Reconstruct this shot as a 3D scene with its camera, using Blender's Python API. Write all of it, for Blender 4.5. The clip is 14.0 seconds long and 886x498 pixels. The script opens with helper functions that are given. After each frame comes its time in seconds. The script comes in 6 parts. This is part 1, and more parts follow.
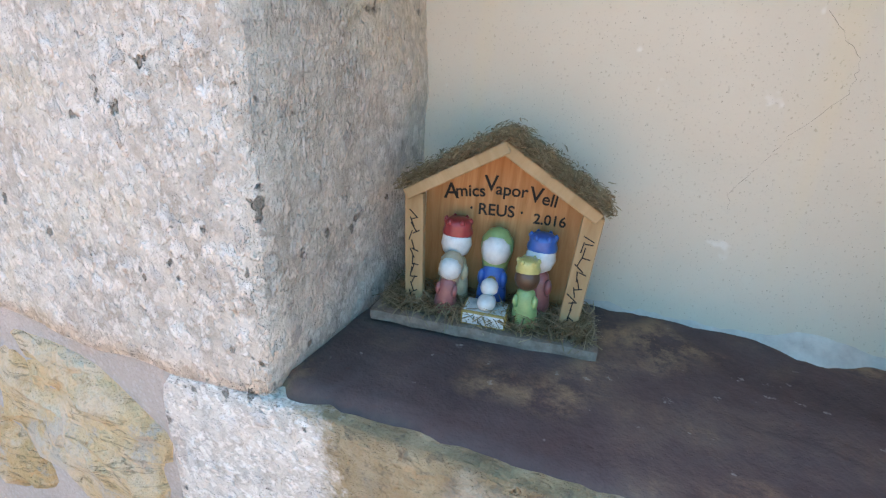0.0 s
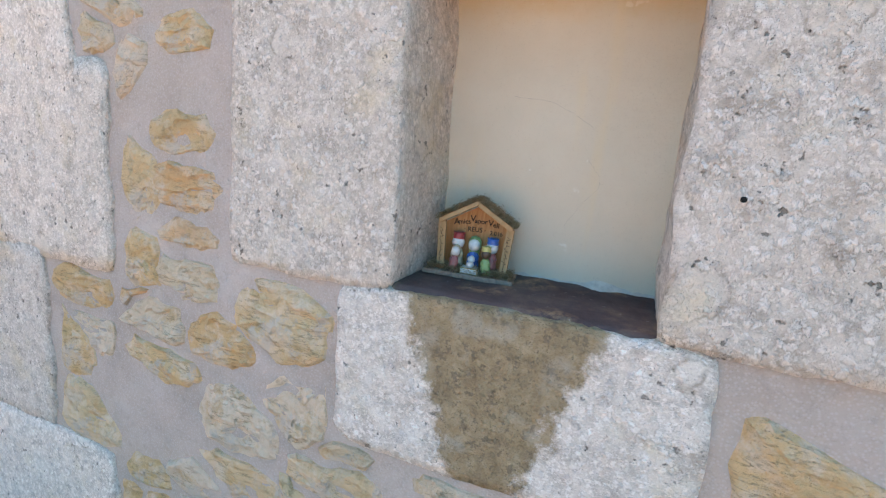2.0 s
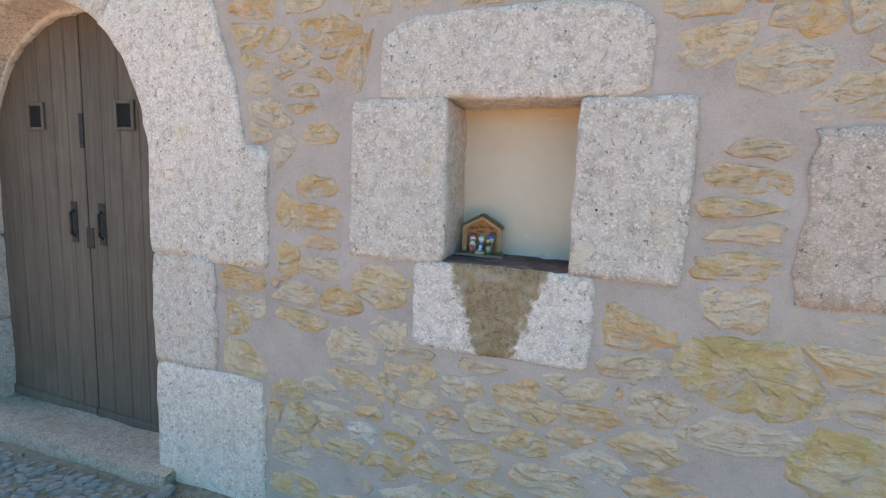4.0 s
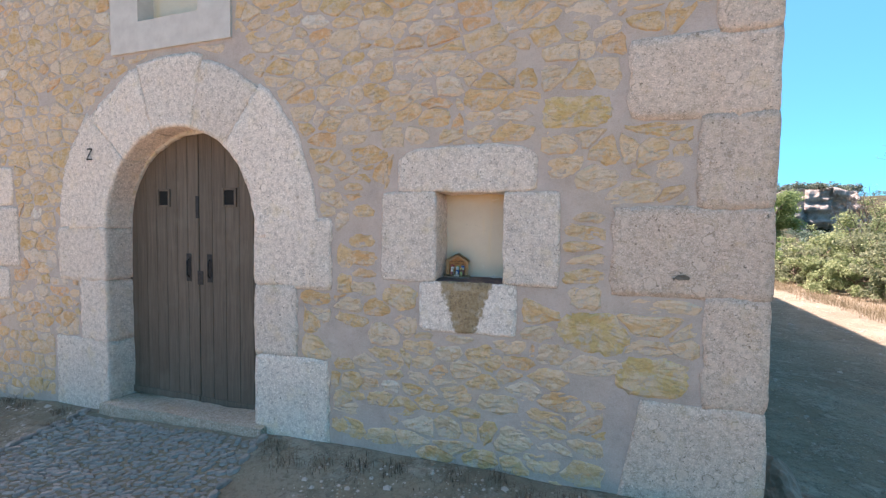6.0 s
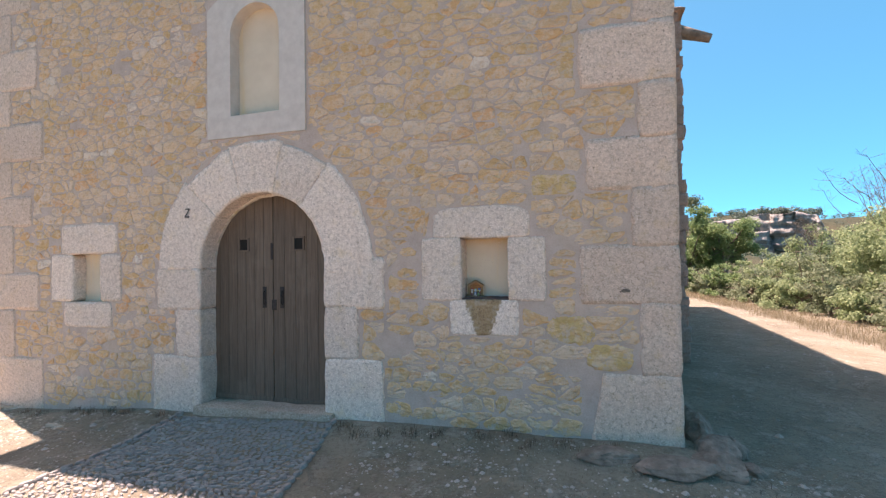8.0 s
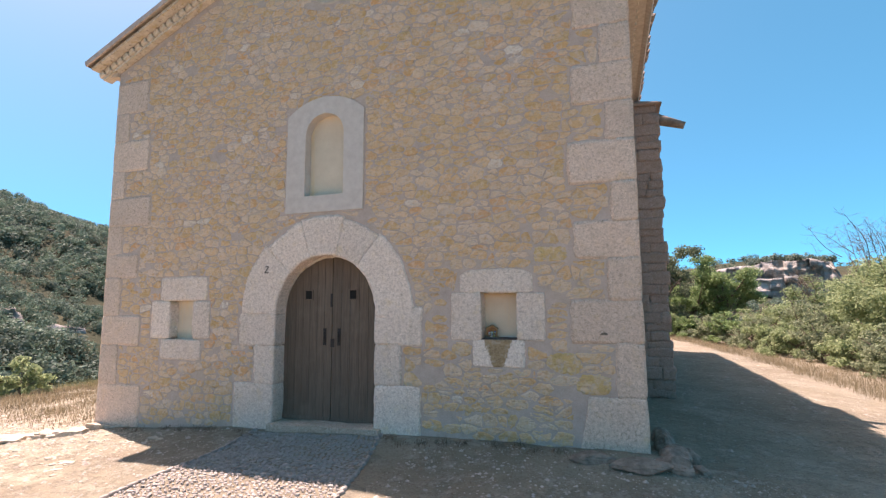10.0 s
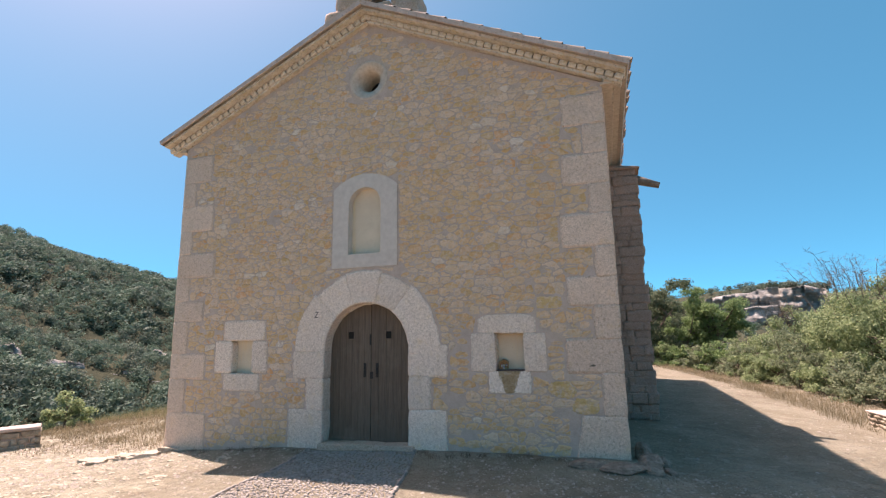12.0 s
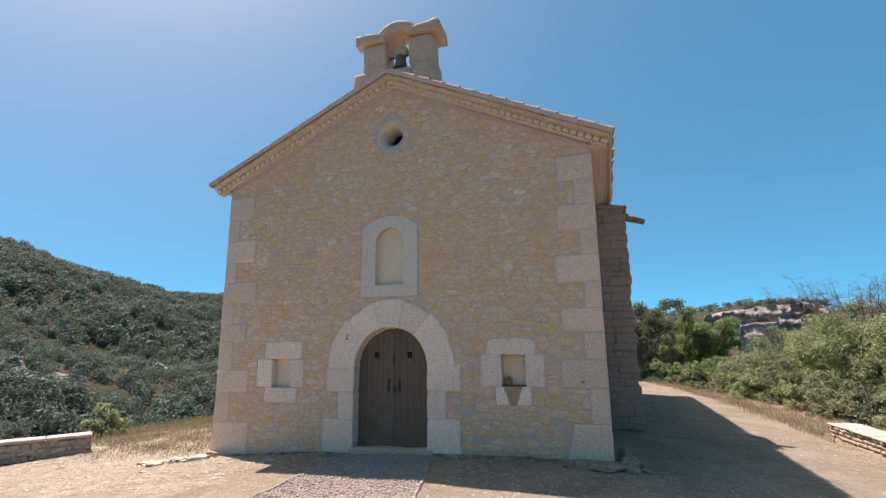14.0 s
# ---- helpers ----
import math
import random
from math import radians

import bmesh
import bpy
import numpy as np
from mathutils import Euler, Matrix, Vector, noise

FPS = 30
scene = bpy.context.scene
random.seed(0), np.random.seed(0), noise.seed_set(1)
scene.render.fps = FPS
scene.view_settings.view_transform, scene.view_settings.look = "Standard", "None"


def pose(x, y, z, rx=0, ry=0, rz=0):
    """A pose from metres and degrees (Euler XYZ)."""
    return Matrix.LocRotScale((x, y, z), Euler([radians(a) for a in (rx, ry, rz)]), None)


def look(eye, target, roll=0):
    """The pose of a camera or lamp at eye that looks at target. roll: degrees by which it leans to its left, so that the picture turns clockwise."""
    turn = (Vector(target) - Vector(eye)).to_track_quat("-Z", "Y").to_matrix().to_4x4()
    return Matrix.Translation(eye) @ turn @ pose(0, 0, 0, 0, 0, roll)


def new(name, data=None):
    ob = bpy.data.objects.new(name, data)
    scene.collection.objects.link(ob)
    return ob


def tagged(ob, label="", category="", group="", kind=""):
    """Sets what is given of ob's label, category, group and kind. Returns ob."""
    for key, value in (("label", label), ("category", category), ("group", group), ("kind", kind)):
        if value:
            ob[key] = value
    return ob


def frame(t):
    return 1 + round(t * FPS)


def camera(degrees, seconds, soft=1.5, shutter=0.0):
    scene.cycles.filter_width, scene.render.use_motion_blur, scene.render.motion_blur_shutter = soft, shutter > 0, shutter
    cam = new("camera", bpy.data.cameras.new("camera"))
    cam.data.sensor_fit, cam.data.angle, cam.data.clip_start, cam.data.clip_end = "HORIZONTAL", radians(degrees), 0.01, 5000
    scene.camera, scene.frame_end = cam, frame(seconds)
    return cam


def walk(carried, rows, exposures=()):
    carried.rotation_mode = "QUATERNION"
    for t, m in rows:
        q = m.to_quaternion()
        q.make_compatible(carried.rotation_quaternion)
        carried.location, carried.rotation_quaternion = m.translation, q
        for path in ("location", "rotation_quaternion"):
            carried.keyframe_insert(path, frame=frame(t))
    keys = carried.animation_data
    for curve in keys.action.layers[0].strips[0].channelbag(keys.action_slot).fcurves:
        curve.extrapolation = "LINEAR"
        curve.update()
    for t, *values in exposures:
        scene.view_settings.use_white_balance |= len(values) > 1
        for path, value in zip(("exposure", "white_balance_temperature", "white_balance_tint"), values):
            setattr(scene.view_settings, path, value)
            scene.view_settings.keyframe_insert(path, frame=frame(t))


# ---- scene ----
cam = camera(85.9, 14.0, soft=1.25)
PATH = [
    (0, (2.496, -0.207, 1.311), (1.776, 1.528, 0.624), 2.9),
    (0.5, (2.507, -0.354, 1.328), (1.839, 1.431, 0.722), 1.5),
    (1, (2.539, -0.526, 1.329), (1.926, 1.311, 0.833), 2.0),
    (1.5, (2.613, -0.623, 1.337), (1.994, 1.232, 0.915), 3.8),
    (2, (2.705, -0.741, 1.338), (1.937, 1.07, 0.977), 4.9),
    (2.5, (2.76, -0.88, 1.343), (1.964, 0.929, 1.034), 3.3),
    (2.7, (2.764, -0.963, 1.352), (1.998, 0.86, 1.053), 3.1),
    (4.8, (3.077, -2.116, 1.402), (2.421, -0.238, 1.19), 1.8),
    (5, (3.135, -2.255, 1.413), (2.482, -0.374, 1.23), 1.3),
    (5.5, (3.272, -2.544, 1.445), (2.611, -0.662, 1.304), 1.1),
    (6, (3.398, -2.88, 1.465), (2.712, -1.004, 1.366), 0.7),
    (6.5, (3.387, -3.225, 1.474), (2.74, -1.333, 1.432), -0.6),
    (7, (3.419, -3.564, 1.497), (2.788, -1.666, 1.524), 0.1),
    (7.5, (3.512, -3.934, 1.483), (2.873, -2.039, 1.483), 0.3),
    (8, (3.495, -4.305, 1.502), (2.887, -2.4, 1.536), -0.8),
    (8.5, (3.558, -4.647, 1.545), (2.977, -2.734, 1.618), -0.5),
    (8.7, (3.624, -4.771, 1.544), (3.029, -2.865, 1.641), -0.8),
    (10.8, (3.84, -6.439, 1.628), (3.18, -4.571, 1.899), 0.2),
    (11, (3.86, -6.595, 1.648), (3.204, -4.727, 1.932), 0.0),
    (11.5, (3.864, -7.032, 1.713), (3.239, -5.158, 2.028), -1.5),
    (12, (3.966, -7.415, 1.72), (3.336, -5.547, 2.061), -0.9),
    (12.5, (3.946, -7.829, 1.751), (3.319, -5.961, 2.098), -1.3),
    (13, (3.97, -8.227, 1.791), (3.4, -6.347, 2.166), -2.2),
    (13.5, (4.192, -8.578, 1.843), (3.603, -6.711, 2.251), -1.4),
    (14, (4.193, -8.926, 1.844), (3.567, -7.069, 2.243), -0.6),
]
EXPOSURES = [(0.0, 2.78, 7000, 38), (2.5, 2.33, 6900, 36), (5.0, 2.08, 6880, 35), (6.5, 1.83, 6900, 37), (8.5, 1.56, 7050, 37), (11.0, 1.29, 6960, 34), (14.0, 0.88, 6890, 32)]
walk(cam, [(t, look(eye, target, roll)) for t, eye, target, roll in PATH], EXPOSURES)

# ---- world, sun ----
SUN_TO = Vector((-0.445, 0.17, 1.0)).normalized()      # towards the sun
world = bpy.data.worlds.new("sky")
scene.world = world
world.use_nodes = True
wn = world.node_tree.nodes


def sky_layer(air, dust, ozone, altitude, power, tint):
    """A clear-sky texture of that air and dust, its range set by power, tinted."""
    sky = wn.new("ShaderNodeTexSky")
    sky.sky_type = "NISHITA"
    sky.sun_disc = False
    sky.sun_elevation = math.asin(SUN_TO.z)
    sky.sun_rotation = math.atan2(SUN_TO.x, SUN_TO.y)
    sky.altitude = altitude
    sky.air_density, sky.dust_density, sky.ozone_density = air, dust, ozone
    gamma = wn.new("ShaderNodeGamma")
    gamma.inputs["Gamma"].default_value = power
    tinted = wn.new("ShaderNodeMix")
    tinted.data_type, tinted.blend_type = "RGBA", "MULTIPLY"
    tinted.inputs[0].default_value = 1.0
    tinted.inputs[7].default_value = (*tint, 1)
    world.node_tree.links.new(sky.outputs[0], gamma.inputs["Color"])
    world.node_tree.links.new(gamma.outputs[0], tinted.inputs[6])
    return tinted.outputs[2]


# deep blue air and the wide bright glow of dust round the sun
both = wn.new("ShaderNodeMix")
both.data_type, both.blend_type = "RGBA", "ADD"
both.inputs[0].default_value = 1.0
world.node_tree.links.new(sky_layer(0.36, 0.0, 2.0, 2500, 0.5, (0.295, 1.35, 1.56)), both.inputs[6])
world.node_tree.links.new(sky_layer(0.3, 10.0, 0.5, 0, 1.4, (0.046, 0.039, 0.036)), both.inputs[7])
world.node_tree.links.new(both.outputs[2], wn["Background"].inputs[0])
wn["Background"].inputs[1].default_value = 0.15
sun = new("sun", bpy.data.lights.new("sun", "SUN"))
sun.data.energy, sun.data.angle, sun.data.color = 5.0, radians(0.53), (0.98, 0.89, 0.79)
sun.matrix_world = look(SUN_TO * 60, (0, 0, 0))

# ---- materials ----
class Nodes:
    """A small builder for one procedural material."""

    def __init__(self, name, rough=0.85, metal=0.0, spec=0.3):
        self.m = bpy.data.materials.new(name)
        self.m.use_nodes = True
        self.t = self.m.node_tree
        self.b = self.t.nodes["Principled BSDF"]
        self.b.inputs["Roughness"].default_value = rough
        self.b.inputs["Metallic"].default_value = metal
        self.b.inputs["Specular IOR Level"].default_value = spec
        self.height = None

    def add(self, kind, **kw):
        n = self.t.nodes.new(kind)
        for k, v in kw.items():
            n.inputs[k].default_value = v
        return n

    def link(self, a, b):
        self.t.links.new(a, b)

    def where(self, scale=(1, 1, 1), rot=(0, 0, 0), of="Object"):
        c = self.t.nodes.new("ShaderNodeTexCoord")
        p = self.t.nodes.new("ShaderNodeMapping")
        p.inputs["Scale"].default_value = scale
        p.inputs["Rotation"].default_value = rot
        self.link(c.outputs[of], p.inputs[0])
        return p.outputs[0]

    def noise(self, scale, detail=4.0, rough=0.55, at=None, distort=0.0):
        n = self.add("ShaderNodeTexNoise", Scale=scale, Detail=detail, Roughness=rough, Distortion=distort)
        if at is not None:
            self.link(at, n.inputs["Vector"])
        return n.outputs["Fac"]

    def cells(self, scale, at=None, feature="F1", out="Distance", rand=1.0):
        n = self.add("ShaderNodeTexVoronoi", Scale=scale, Randomness=rand)
        n.feature = feature
        if at is not None:
            self.link(at, n.inputs["Vector"])
        return n.outputs[out]

    def ramp(self, fac, stops, kind="LINEAR"):
        r = self.t.nodes.new("ShaderNodeValToRGB")
        r.color_ramp.interpolation = kind
        e = r.color_ramp.elements
        while len(e) < len(stops):
            e.new(0.5)
        for s, (p, c) in zip(e, stops):
            s.position = p
            s.color = (*c, 1) if len(c) == 3 else c
        self.link(fac, r.inputs[0])
        return r.outputs[0]

    def grey(self, fac, a, b):
        if a > b:
            return self.ramp(fac, [(b, (1, 1, 1)), (a, (0, 0, 0))])
        return self.ramp(fac, [(a, (0, 0, 0)), (b, (1, 1, 1))])

    def mix(self, fac, a, b, kind="MIX"):
        n = self.t.nodes.new("ShaderNodeMix")
        n.data_type, n.blend_type = "RGBA", kind
        for v, i in ((fac, 0), (a, 6), (b, 7)):
            if isinstance(v, (int, float)):
                n.inputs[i].default_value = v
            elif isinstance(v, tuple):
                n.inputs[i].default_value = (*v, 1)
            else:
                self.link(v, n.inputs[i])
        return n.outputs[2]

    def math(self, op, a, b=0.0):
        n = self.t.nodes.new("ShaderNodeMath")
        n.operation = op
        for v, i in ((a, 0), (b, 1)):
            if isinstance(v, (int, float)):
                n.inputs[i].default_value = v
            else:
                self.link(v, n.inputs[i])
        return n.outputs[0]

    def random(self):
        """A random number of its own for each piece, whether it is an object or an island."""
        o = self.t.nodes.new("ShaderNodeObjectInfo").outputs["Random"]
        g = self.t.nodes.new("ShaderNodeNewGeometry").outputs["Random Per Island"]
        return self.math("FRACT", self.math("ADD", o, self.math("MULTIPLY", g, 7.31)))

    def color(self, c):
        if isinstance(c, tuple):
            self.b.inputs["Base Color"].default_value = (*c, 1)
        else:
            self.link(c, self.b.inputs["Base Color"])
        return self

    def bump(self, h, dist, strength=1.0):
        n = self.add("ShaderNodeBump", Strength=strength, Distance=dist)
        self.link(h, n.inputs["Height"])
        if self.height is not None:
            self.link(self.height, n.inputs["Normal"])
        self.height = n.outputs[0]
        self.link(self.height, self.b.inputs["Normal"])
        return self


def dressed_stone(name, tint=(1, 1, 1), lichen=0.12, stain=False):
    """Pale shelly limestone: white and grey grains in a cream ground, pits, rusty patches and round pebbles."""
    k = Nodes(name, 0.9, spec=0.2)
    at = k.where()
    warp = k.mix(0.016, at, k.add("ShaderNodeTexNoise", Scale=75.0, Detail=4.0).outputs["Color"], "ADD")
    wide = k.mix(0.05, at, k.add("ShaderNodeTexNoise", Scale=9.0, Detail=4.0).outputs["Color"], "ADD")

    def grains(scale, where):
        v = k.t.nodes.new("ShaderNodeTexVoronoi")
        v.inputs["Scale"].default_value = scale
        k.link(where, v.inputs["Vector"])
        rgb = k.add("ShaderNodeSeparateColor")
        k.link(v.outputs["Color"], rgb.inputs[0])
        return v.outputs["Distance"], rgb.outputs[0], rgb.outputs[1]
    da, ra, qa = grains(72, warp)
    db, rb, qb = grains(150, warp)
    dc, rc, qc = grains(9, wide)
    ground = k.ramp(k.noise(24, 9, 0.78, at), [(0.36, (0.43, 0.365, 0.305)), (0.5, (0.63, 0.56, 0.49)), (0.66, (0.77, 0.71, 0.645))])
    hues = [(0.0, (0.52, 0.48, 0.45)), (0.25, (0.80, 0.755, 0.71)), (0.5, (0.90, 0.86, 0.82)), (0.75, (0.85, 0.79, 0.72)), (1.0, (0.96, 0.93, 0.90))]
    c = k.mix(k.math("MULTIPLY", k.grey(db, 0.55, 0.30), 0.62), ground, k.ramp(rb, hues))
    big = k.math("MULTIPLY", k.grey(da, 0.52, 0.34), k.grey(qa, 0.30, 0.36))
    c = k.mix(k.math("MULTIPLY", big, 0.75), c, k.ramp(ra, hues))
    some = k.grey(qc, 0.80, 0.82)
    pebble = k.math("MULTIPLY", some, k.grey(dc, 0.36, 0.33))
    ring = k.math("MULTIPLY", k.math("MULTIPLY", some, k.grey(k.noise(26, 3, 0.6, at), 0.42, 0.56)), k.math("MULTIPLY", k.grey(dc, 0.395, 0.375), k.grey(dc, 0.335, 0.36)))
    c = k.mix(k.math("MULTIPLY", pebble, 0.55), c, k.ramp(rc, [(0.0, (0.72, 0.65, 0.56)), (1.0, (0.86, 0.81, 0.76))]))
    c = k.mix(k.math("MULTIPLY", ring, 0.6), c, (0.33, 0.26, 0.19))
    c = k.mix(k.math("MULTIPLY", k.grey(k.noise(5.5, 6, 0.65, at), 0.55, 0.70), 0.45), c, (0.70, 0.58, 0.36))
    c = k.mix(k.math("MULTIPLY", k.grey(k.noise(2.6, 5, 0.6, at), 0.5, 0.75), lichen), c, (0.40, 0.36, 0.27))
    pits = k.grey(k.noise(52, 3, 0.55, at), 0.67, 0.72)
    holes = k.grey(k.noise(15, 3, 0.55, at), 0.755, 0.775)
    c = k.mix(k.math("MULTIPLY", pits, 0.8), c, (0.17, 0.14, 0.11))
    c = k.mix(k.math("MULTIPLY", holes, 0.6), c, (0.20, 0.165, 0.13))
    c = k.mix(k.math("MULTIPLY", k.grey(k.noise(30, 5, 0.7, at), 0.54, 0.63), 0.36), c, (0.33, 0.275, 0.23))
    v = k.math("ADD", 0.96, k.math("MULTIPLY", k.random(), 0.14))
    comb = k.add("ShaderNodeCombineColor")
    for i in range(3):
        k.link(v, comb.inputs[i])
    c = k.mix(1.0, c, comb.outputs[0], "MULTIPLY")
    c = k.mix(1.0, c, tuple(a * b for a, b in zip(tint, (1.12, 1.045, 0.985))), "MULTIPLY")
    if stain:
        # a brown run below the sill, narrowing downwards, with a ragged edge
        xyz = k.add("ShaderNodeSeparateXYZ")
        k.link(at, xyz.inputs[0])
        drop = k.math("SUBTRACT", 1.09, xyz.outputs[2])
        mid = k.math("SUBTRACT", xyz.outputs[0], 2.502)
        half = k.math("SUBTRACT", 0.172, k.math("MULTIPLY", drop, 0.36))
        edge_n = k.math("MULTIPLY", k.math("SUBTRACT", k.noise(22, 6, 0.75, at), 0.5), 0.13)
        d = k.math("ADD", k.math("SUBTRACT", k.math("ABSOLUTE", mid), half), edge_n)
        mask = k.grey(k.math("ADD", d, 0.5), 0.512, 0.488)
        brown = k.ramp(k.noise(26, 6, 0.72, at), [(0.3, (0.22, 0.138, 0.065)), (0.5, (0.35, 0.232, 0.115)), (0.7, (0.48, 0.345, 0.20))])
        brown = k.mix(k.math("MULTIPLY", k.grey(k.noise(70, 3, 0.6, at), 0.57, 0.64), 0.65), brown, (0.13, 0.09, 0.05))
        brown = k.mix(k.math("MULTIPLY", k.grey(k.noise(9, 4, 0.6, at), 0.56, 0.66), 0.6), brown, (0.46, 0.385, 0.29))
        c = k.mix(k.math("MULTIPLY", mask, 0.93), c, brown)
    k.color(c)
    k.bump(k.noise(6, 3, 0.5, at), 0.02, 0.4)
    h = k.math("ADD", k.math("MULTIPLY", k.grey(db, 0.6, 0.0), 0.35), k.math("MULTIPLY", k.math("MULTIPLY", k.grey(da, 0.6, 0.1), k.grey(qa, 0.30, 0.36)), 0.8))
    k.bump(k.math("SUBTRACT", h, k.math("ADD", k.math("MULTIPLY", pits, 1.6), k.math("MULTIPLY", holes, 2.5))), 0.005, 0.9)
    k.bump(k.noise(30, 6, 0.75, at), 0.012, 0.7)
    k.bump(k.noise(190, 3, 0.7, at), 0.0025, 0.7)
    return k.m


def rubble_stone(name, golden=False):
    """Rough fieldstone: cream, tan, ochre and grey, flaking in thin beds, with lime smeared over."""
    k = Nodes(name, 0.93, spec=0.12)
    r = k.random()
    shift = k.add("ShaderNodeCombineXYZ")
    k.link(k.math("MULTIPLY", r, 41.0), shift.inputs[0])
    k.link(k.math("MULTIPLY", r, 17.0), shift.inputs[2])

    def place(scale=(1, 1, 1), rot=(0, 0, 0)):
        n = k.t.nodes.new("ShaderNodeVectorMath")
        k.link(k.where(scale, rot), n.inputs[0])
        k.link(shift.outputs[0], n.inputs[1])
        return n.outputs[0]
    at = place()
    if golden:
        c = k.ramp(k.noise(7, 6, 0.7, at), [(0.3, (0.519, 0.346, 0.136)), (0.5, (0.643, 0.452, 0.198)), (0.7, (0.699, 0.538, 0.293))])
    else:
        c = k.ramp(r, [(0.0, (0.762, 0.563, 0.392)), (0.12, (0.722, 0.485, 0.267)), (0.24, (0.636, 0.396, 0.177)), (0.36, (0.691, 0.526, 0.388)), (0.48, (0.722, 0.447, 0.211)),
                       (0.60, (0.744, 0.585, 0.453)), (0.70, (0.636, 0.455, 0.302)), (0.79, (0.722, 0.383, 0.186)), (0.88, (0.616, 0.415, 0.192)), (0.97, (0.701, 0.545, 0.412)), (1.0, (0.784, 0.712, 0.623))])
    c = k.mix(k.math("MULTIPLY", k.grey(k.noise(10, 7, 0.72, at), 0.46, 0.58), 0.65), c, (0.76, 0.605, 0.465))
    c = k.mix(k.math("MULTIPLY", k.grey(k.noise(14, 7, 0.72, at), 0.52, 0.63), 0.6), c, (0.599, 0.346, 0.147))
    c = k.mix(k.math("MULTIPLY", k.grey(k.noise(48, 6, 0.78, at), 0.52, 0.68), 0.30), c, (0.328, 0.225, 0.143))
    bed = k.noise(1.0, 6, 0.62, place((6, 6, 30), (0.0, 0.2, 0)), 0.3)
    line = k.grey(k.math("ABSOLUTE", k.math("SUBTRACT", bed, 0.46)), 0.016, 0.004)
    line2 = k.grey(k.math("ABSOLUTE", k.math("SUBTRACT", bed, 0.58)), 0.012, 0.003)
    crack = k.math("MULTIPLY", k.math("MAXIMUM", line, line2), k.grey(k.noise(9, 3, 0.6, at), 0.47, 0.58))
    # shadow in the cracks, painted as dark lines along the beds
    c = k.mix(k.math("MULTIPLY", crack, 0.4), c, (0.20, 0.14, 0.09))
    lime = k.grey(k.noise(7.0, 8, 0.75, k.where()), 0.53, 0.58)
    c = k.mix(k.math("MULTIPLY", lime, 0.72), c, k.ramp(k.noise(5, 6, 0.65, k.where()), [(0.3, (0.461, 0.383, 0.326)), (0.7, (0.614, 0.527, 0.463))]))
    c = k.mix(k.math("MULTIPLY", k.grey(k.noise(0.7, 4, 0.6, k.where()), 0.42, 0.62), 0.3), c, (0.614, 0.428, 0.214))
    k.color(c)
    k.bump(k.noise(15, 7, 0.70, at), 0.014, 0.8)
    k.bump(k.grey(bed, 0.455, 0.47), 0.005, 0.6)
    k.bump(k.grey(bed, 0.575, 0.59), 0.005, 0.6)
    k.bump(k.noise(120, 4, 0.75, at), 0.004, 0.7)
    return k.m


def mortar(name):
    k = Nodes(name, 0.95, spec=0.15)
    at = k.where()
    c = k.ramp(k.noise(5, 6, 0.65, at), [(0.3, (0.411, 0.322, 0.264)), (0.5, (0.501, 0.397, 0.332)), (0.72, (0.586, 0.474, 0.406))])
    c = k.mix(k.math("MULTIPLY", k.grey(k.noise(1.3, 3, 0.6, at), 0.45, 0.7), 0.35), c, (0.526, 0.410, 0.287))
    c = k.mix(k.math("MULTIPLY", k.grey(k.cells(190, at), 0.5, 0.2), 0.35), c, (0.633, 0.536, 0.479))
    c = k.mix(k.math("MULTIPLY", k.grey(k.noise(38, 6, 0.75, at), 0.54, 0.66), 0.35), c, (0.317, 0.243, 0.191))
    k.color(c)
    k.bump(k.noise(9, 6, 0.66, at), 0.022, 0.8)
    k.bump(k.noise(170, 3, 0.7, at), 0.004, 0.8)
    return k.m


def plain(name, lo, hi, scale=20.0, rough=0.85, bump=0.003, metal=0.0, spec=0.25, detail=5, stretch=(1, 1, 1)):
    k = Nodes(name, rough, metal, spec)
    n = k.noise(scale, detail, 0.62, k.where(stretch))
    k.color(k.ramp(n, [(0.3, lo), (0.7, hi)]))
    if bump:
        k.bump(n, bump, 0.8)
    return k.m


def foliage(name, dark, light, dry=None, thin_part=0.5, patch=0.9):
    k = Nodes(name, 0.7, spec=0.2)
    c = k.ramp(k.random(), [(0.0, dark), (0.65, light), (1.0, dry or light)])
    c = k.mix(k.math("MULTIPLY", k.grey(k.noise(patch, 3, 0.6, k.where()), 0.38, 0.62), 0.6), c, dark)
    k.color(c)
    thin = k.add("ShaderNodeBsdfTranslucent")
    k.link(c, thin.inputs["Color"])
    both = k.add("ShaderNodeMixShader")
    both.inputs[0].default_value = thin_part
    k.link(k.b.outputs[0], both.inputs[1])
    k.link(thin.outputs[0], both.inputs[2])
    k.link(both.outputs[0], k.t.nodes["Material Output"].inputs["Surface"])
    return k.m


STONE = dressed_stone("dressed_limestone", (0.99, 0.96, 0.935))
STONE_BELFRY = dressed_stone("lichened_limestone", (0.68, 0.615, 0.565), 0.6)
STONE_QUOIN = dressed_stone("corner_limestone", (0.90, 0.815, 0.755), 0.3)
STONE_STAINED = dressed_stone("stained_limestone", stain=True)
# darker copy of the limestone: the buttress's shade put into its colour
STONE_SHADED = dressed_stone("shaded_limestone", (0.50, 0.43, 0.41), 0.35)
STONE_STEP = dressed_stone("worn_step_stone", (0.66, 0.60, 0.54), 0.4)
RUBBLE = rubble_stone("fieldstone")
GOLDEN = rubble_stone("golden_fieldstone", True)
MORTAR = mortar("lime_mortar")
FRAME = plain("smooth_stone_render", (0.52, 0.46, 0.40), (0.62, 0.56, 0.49), 9, 0.9, 0.004)
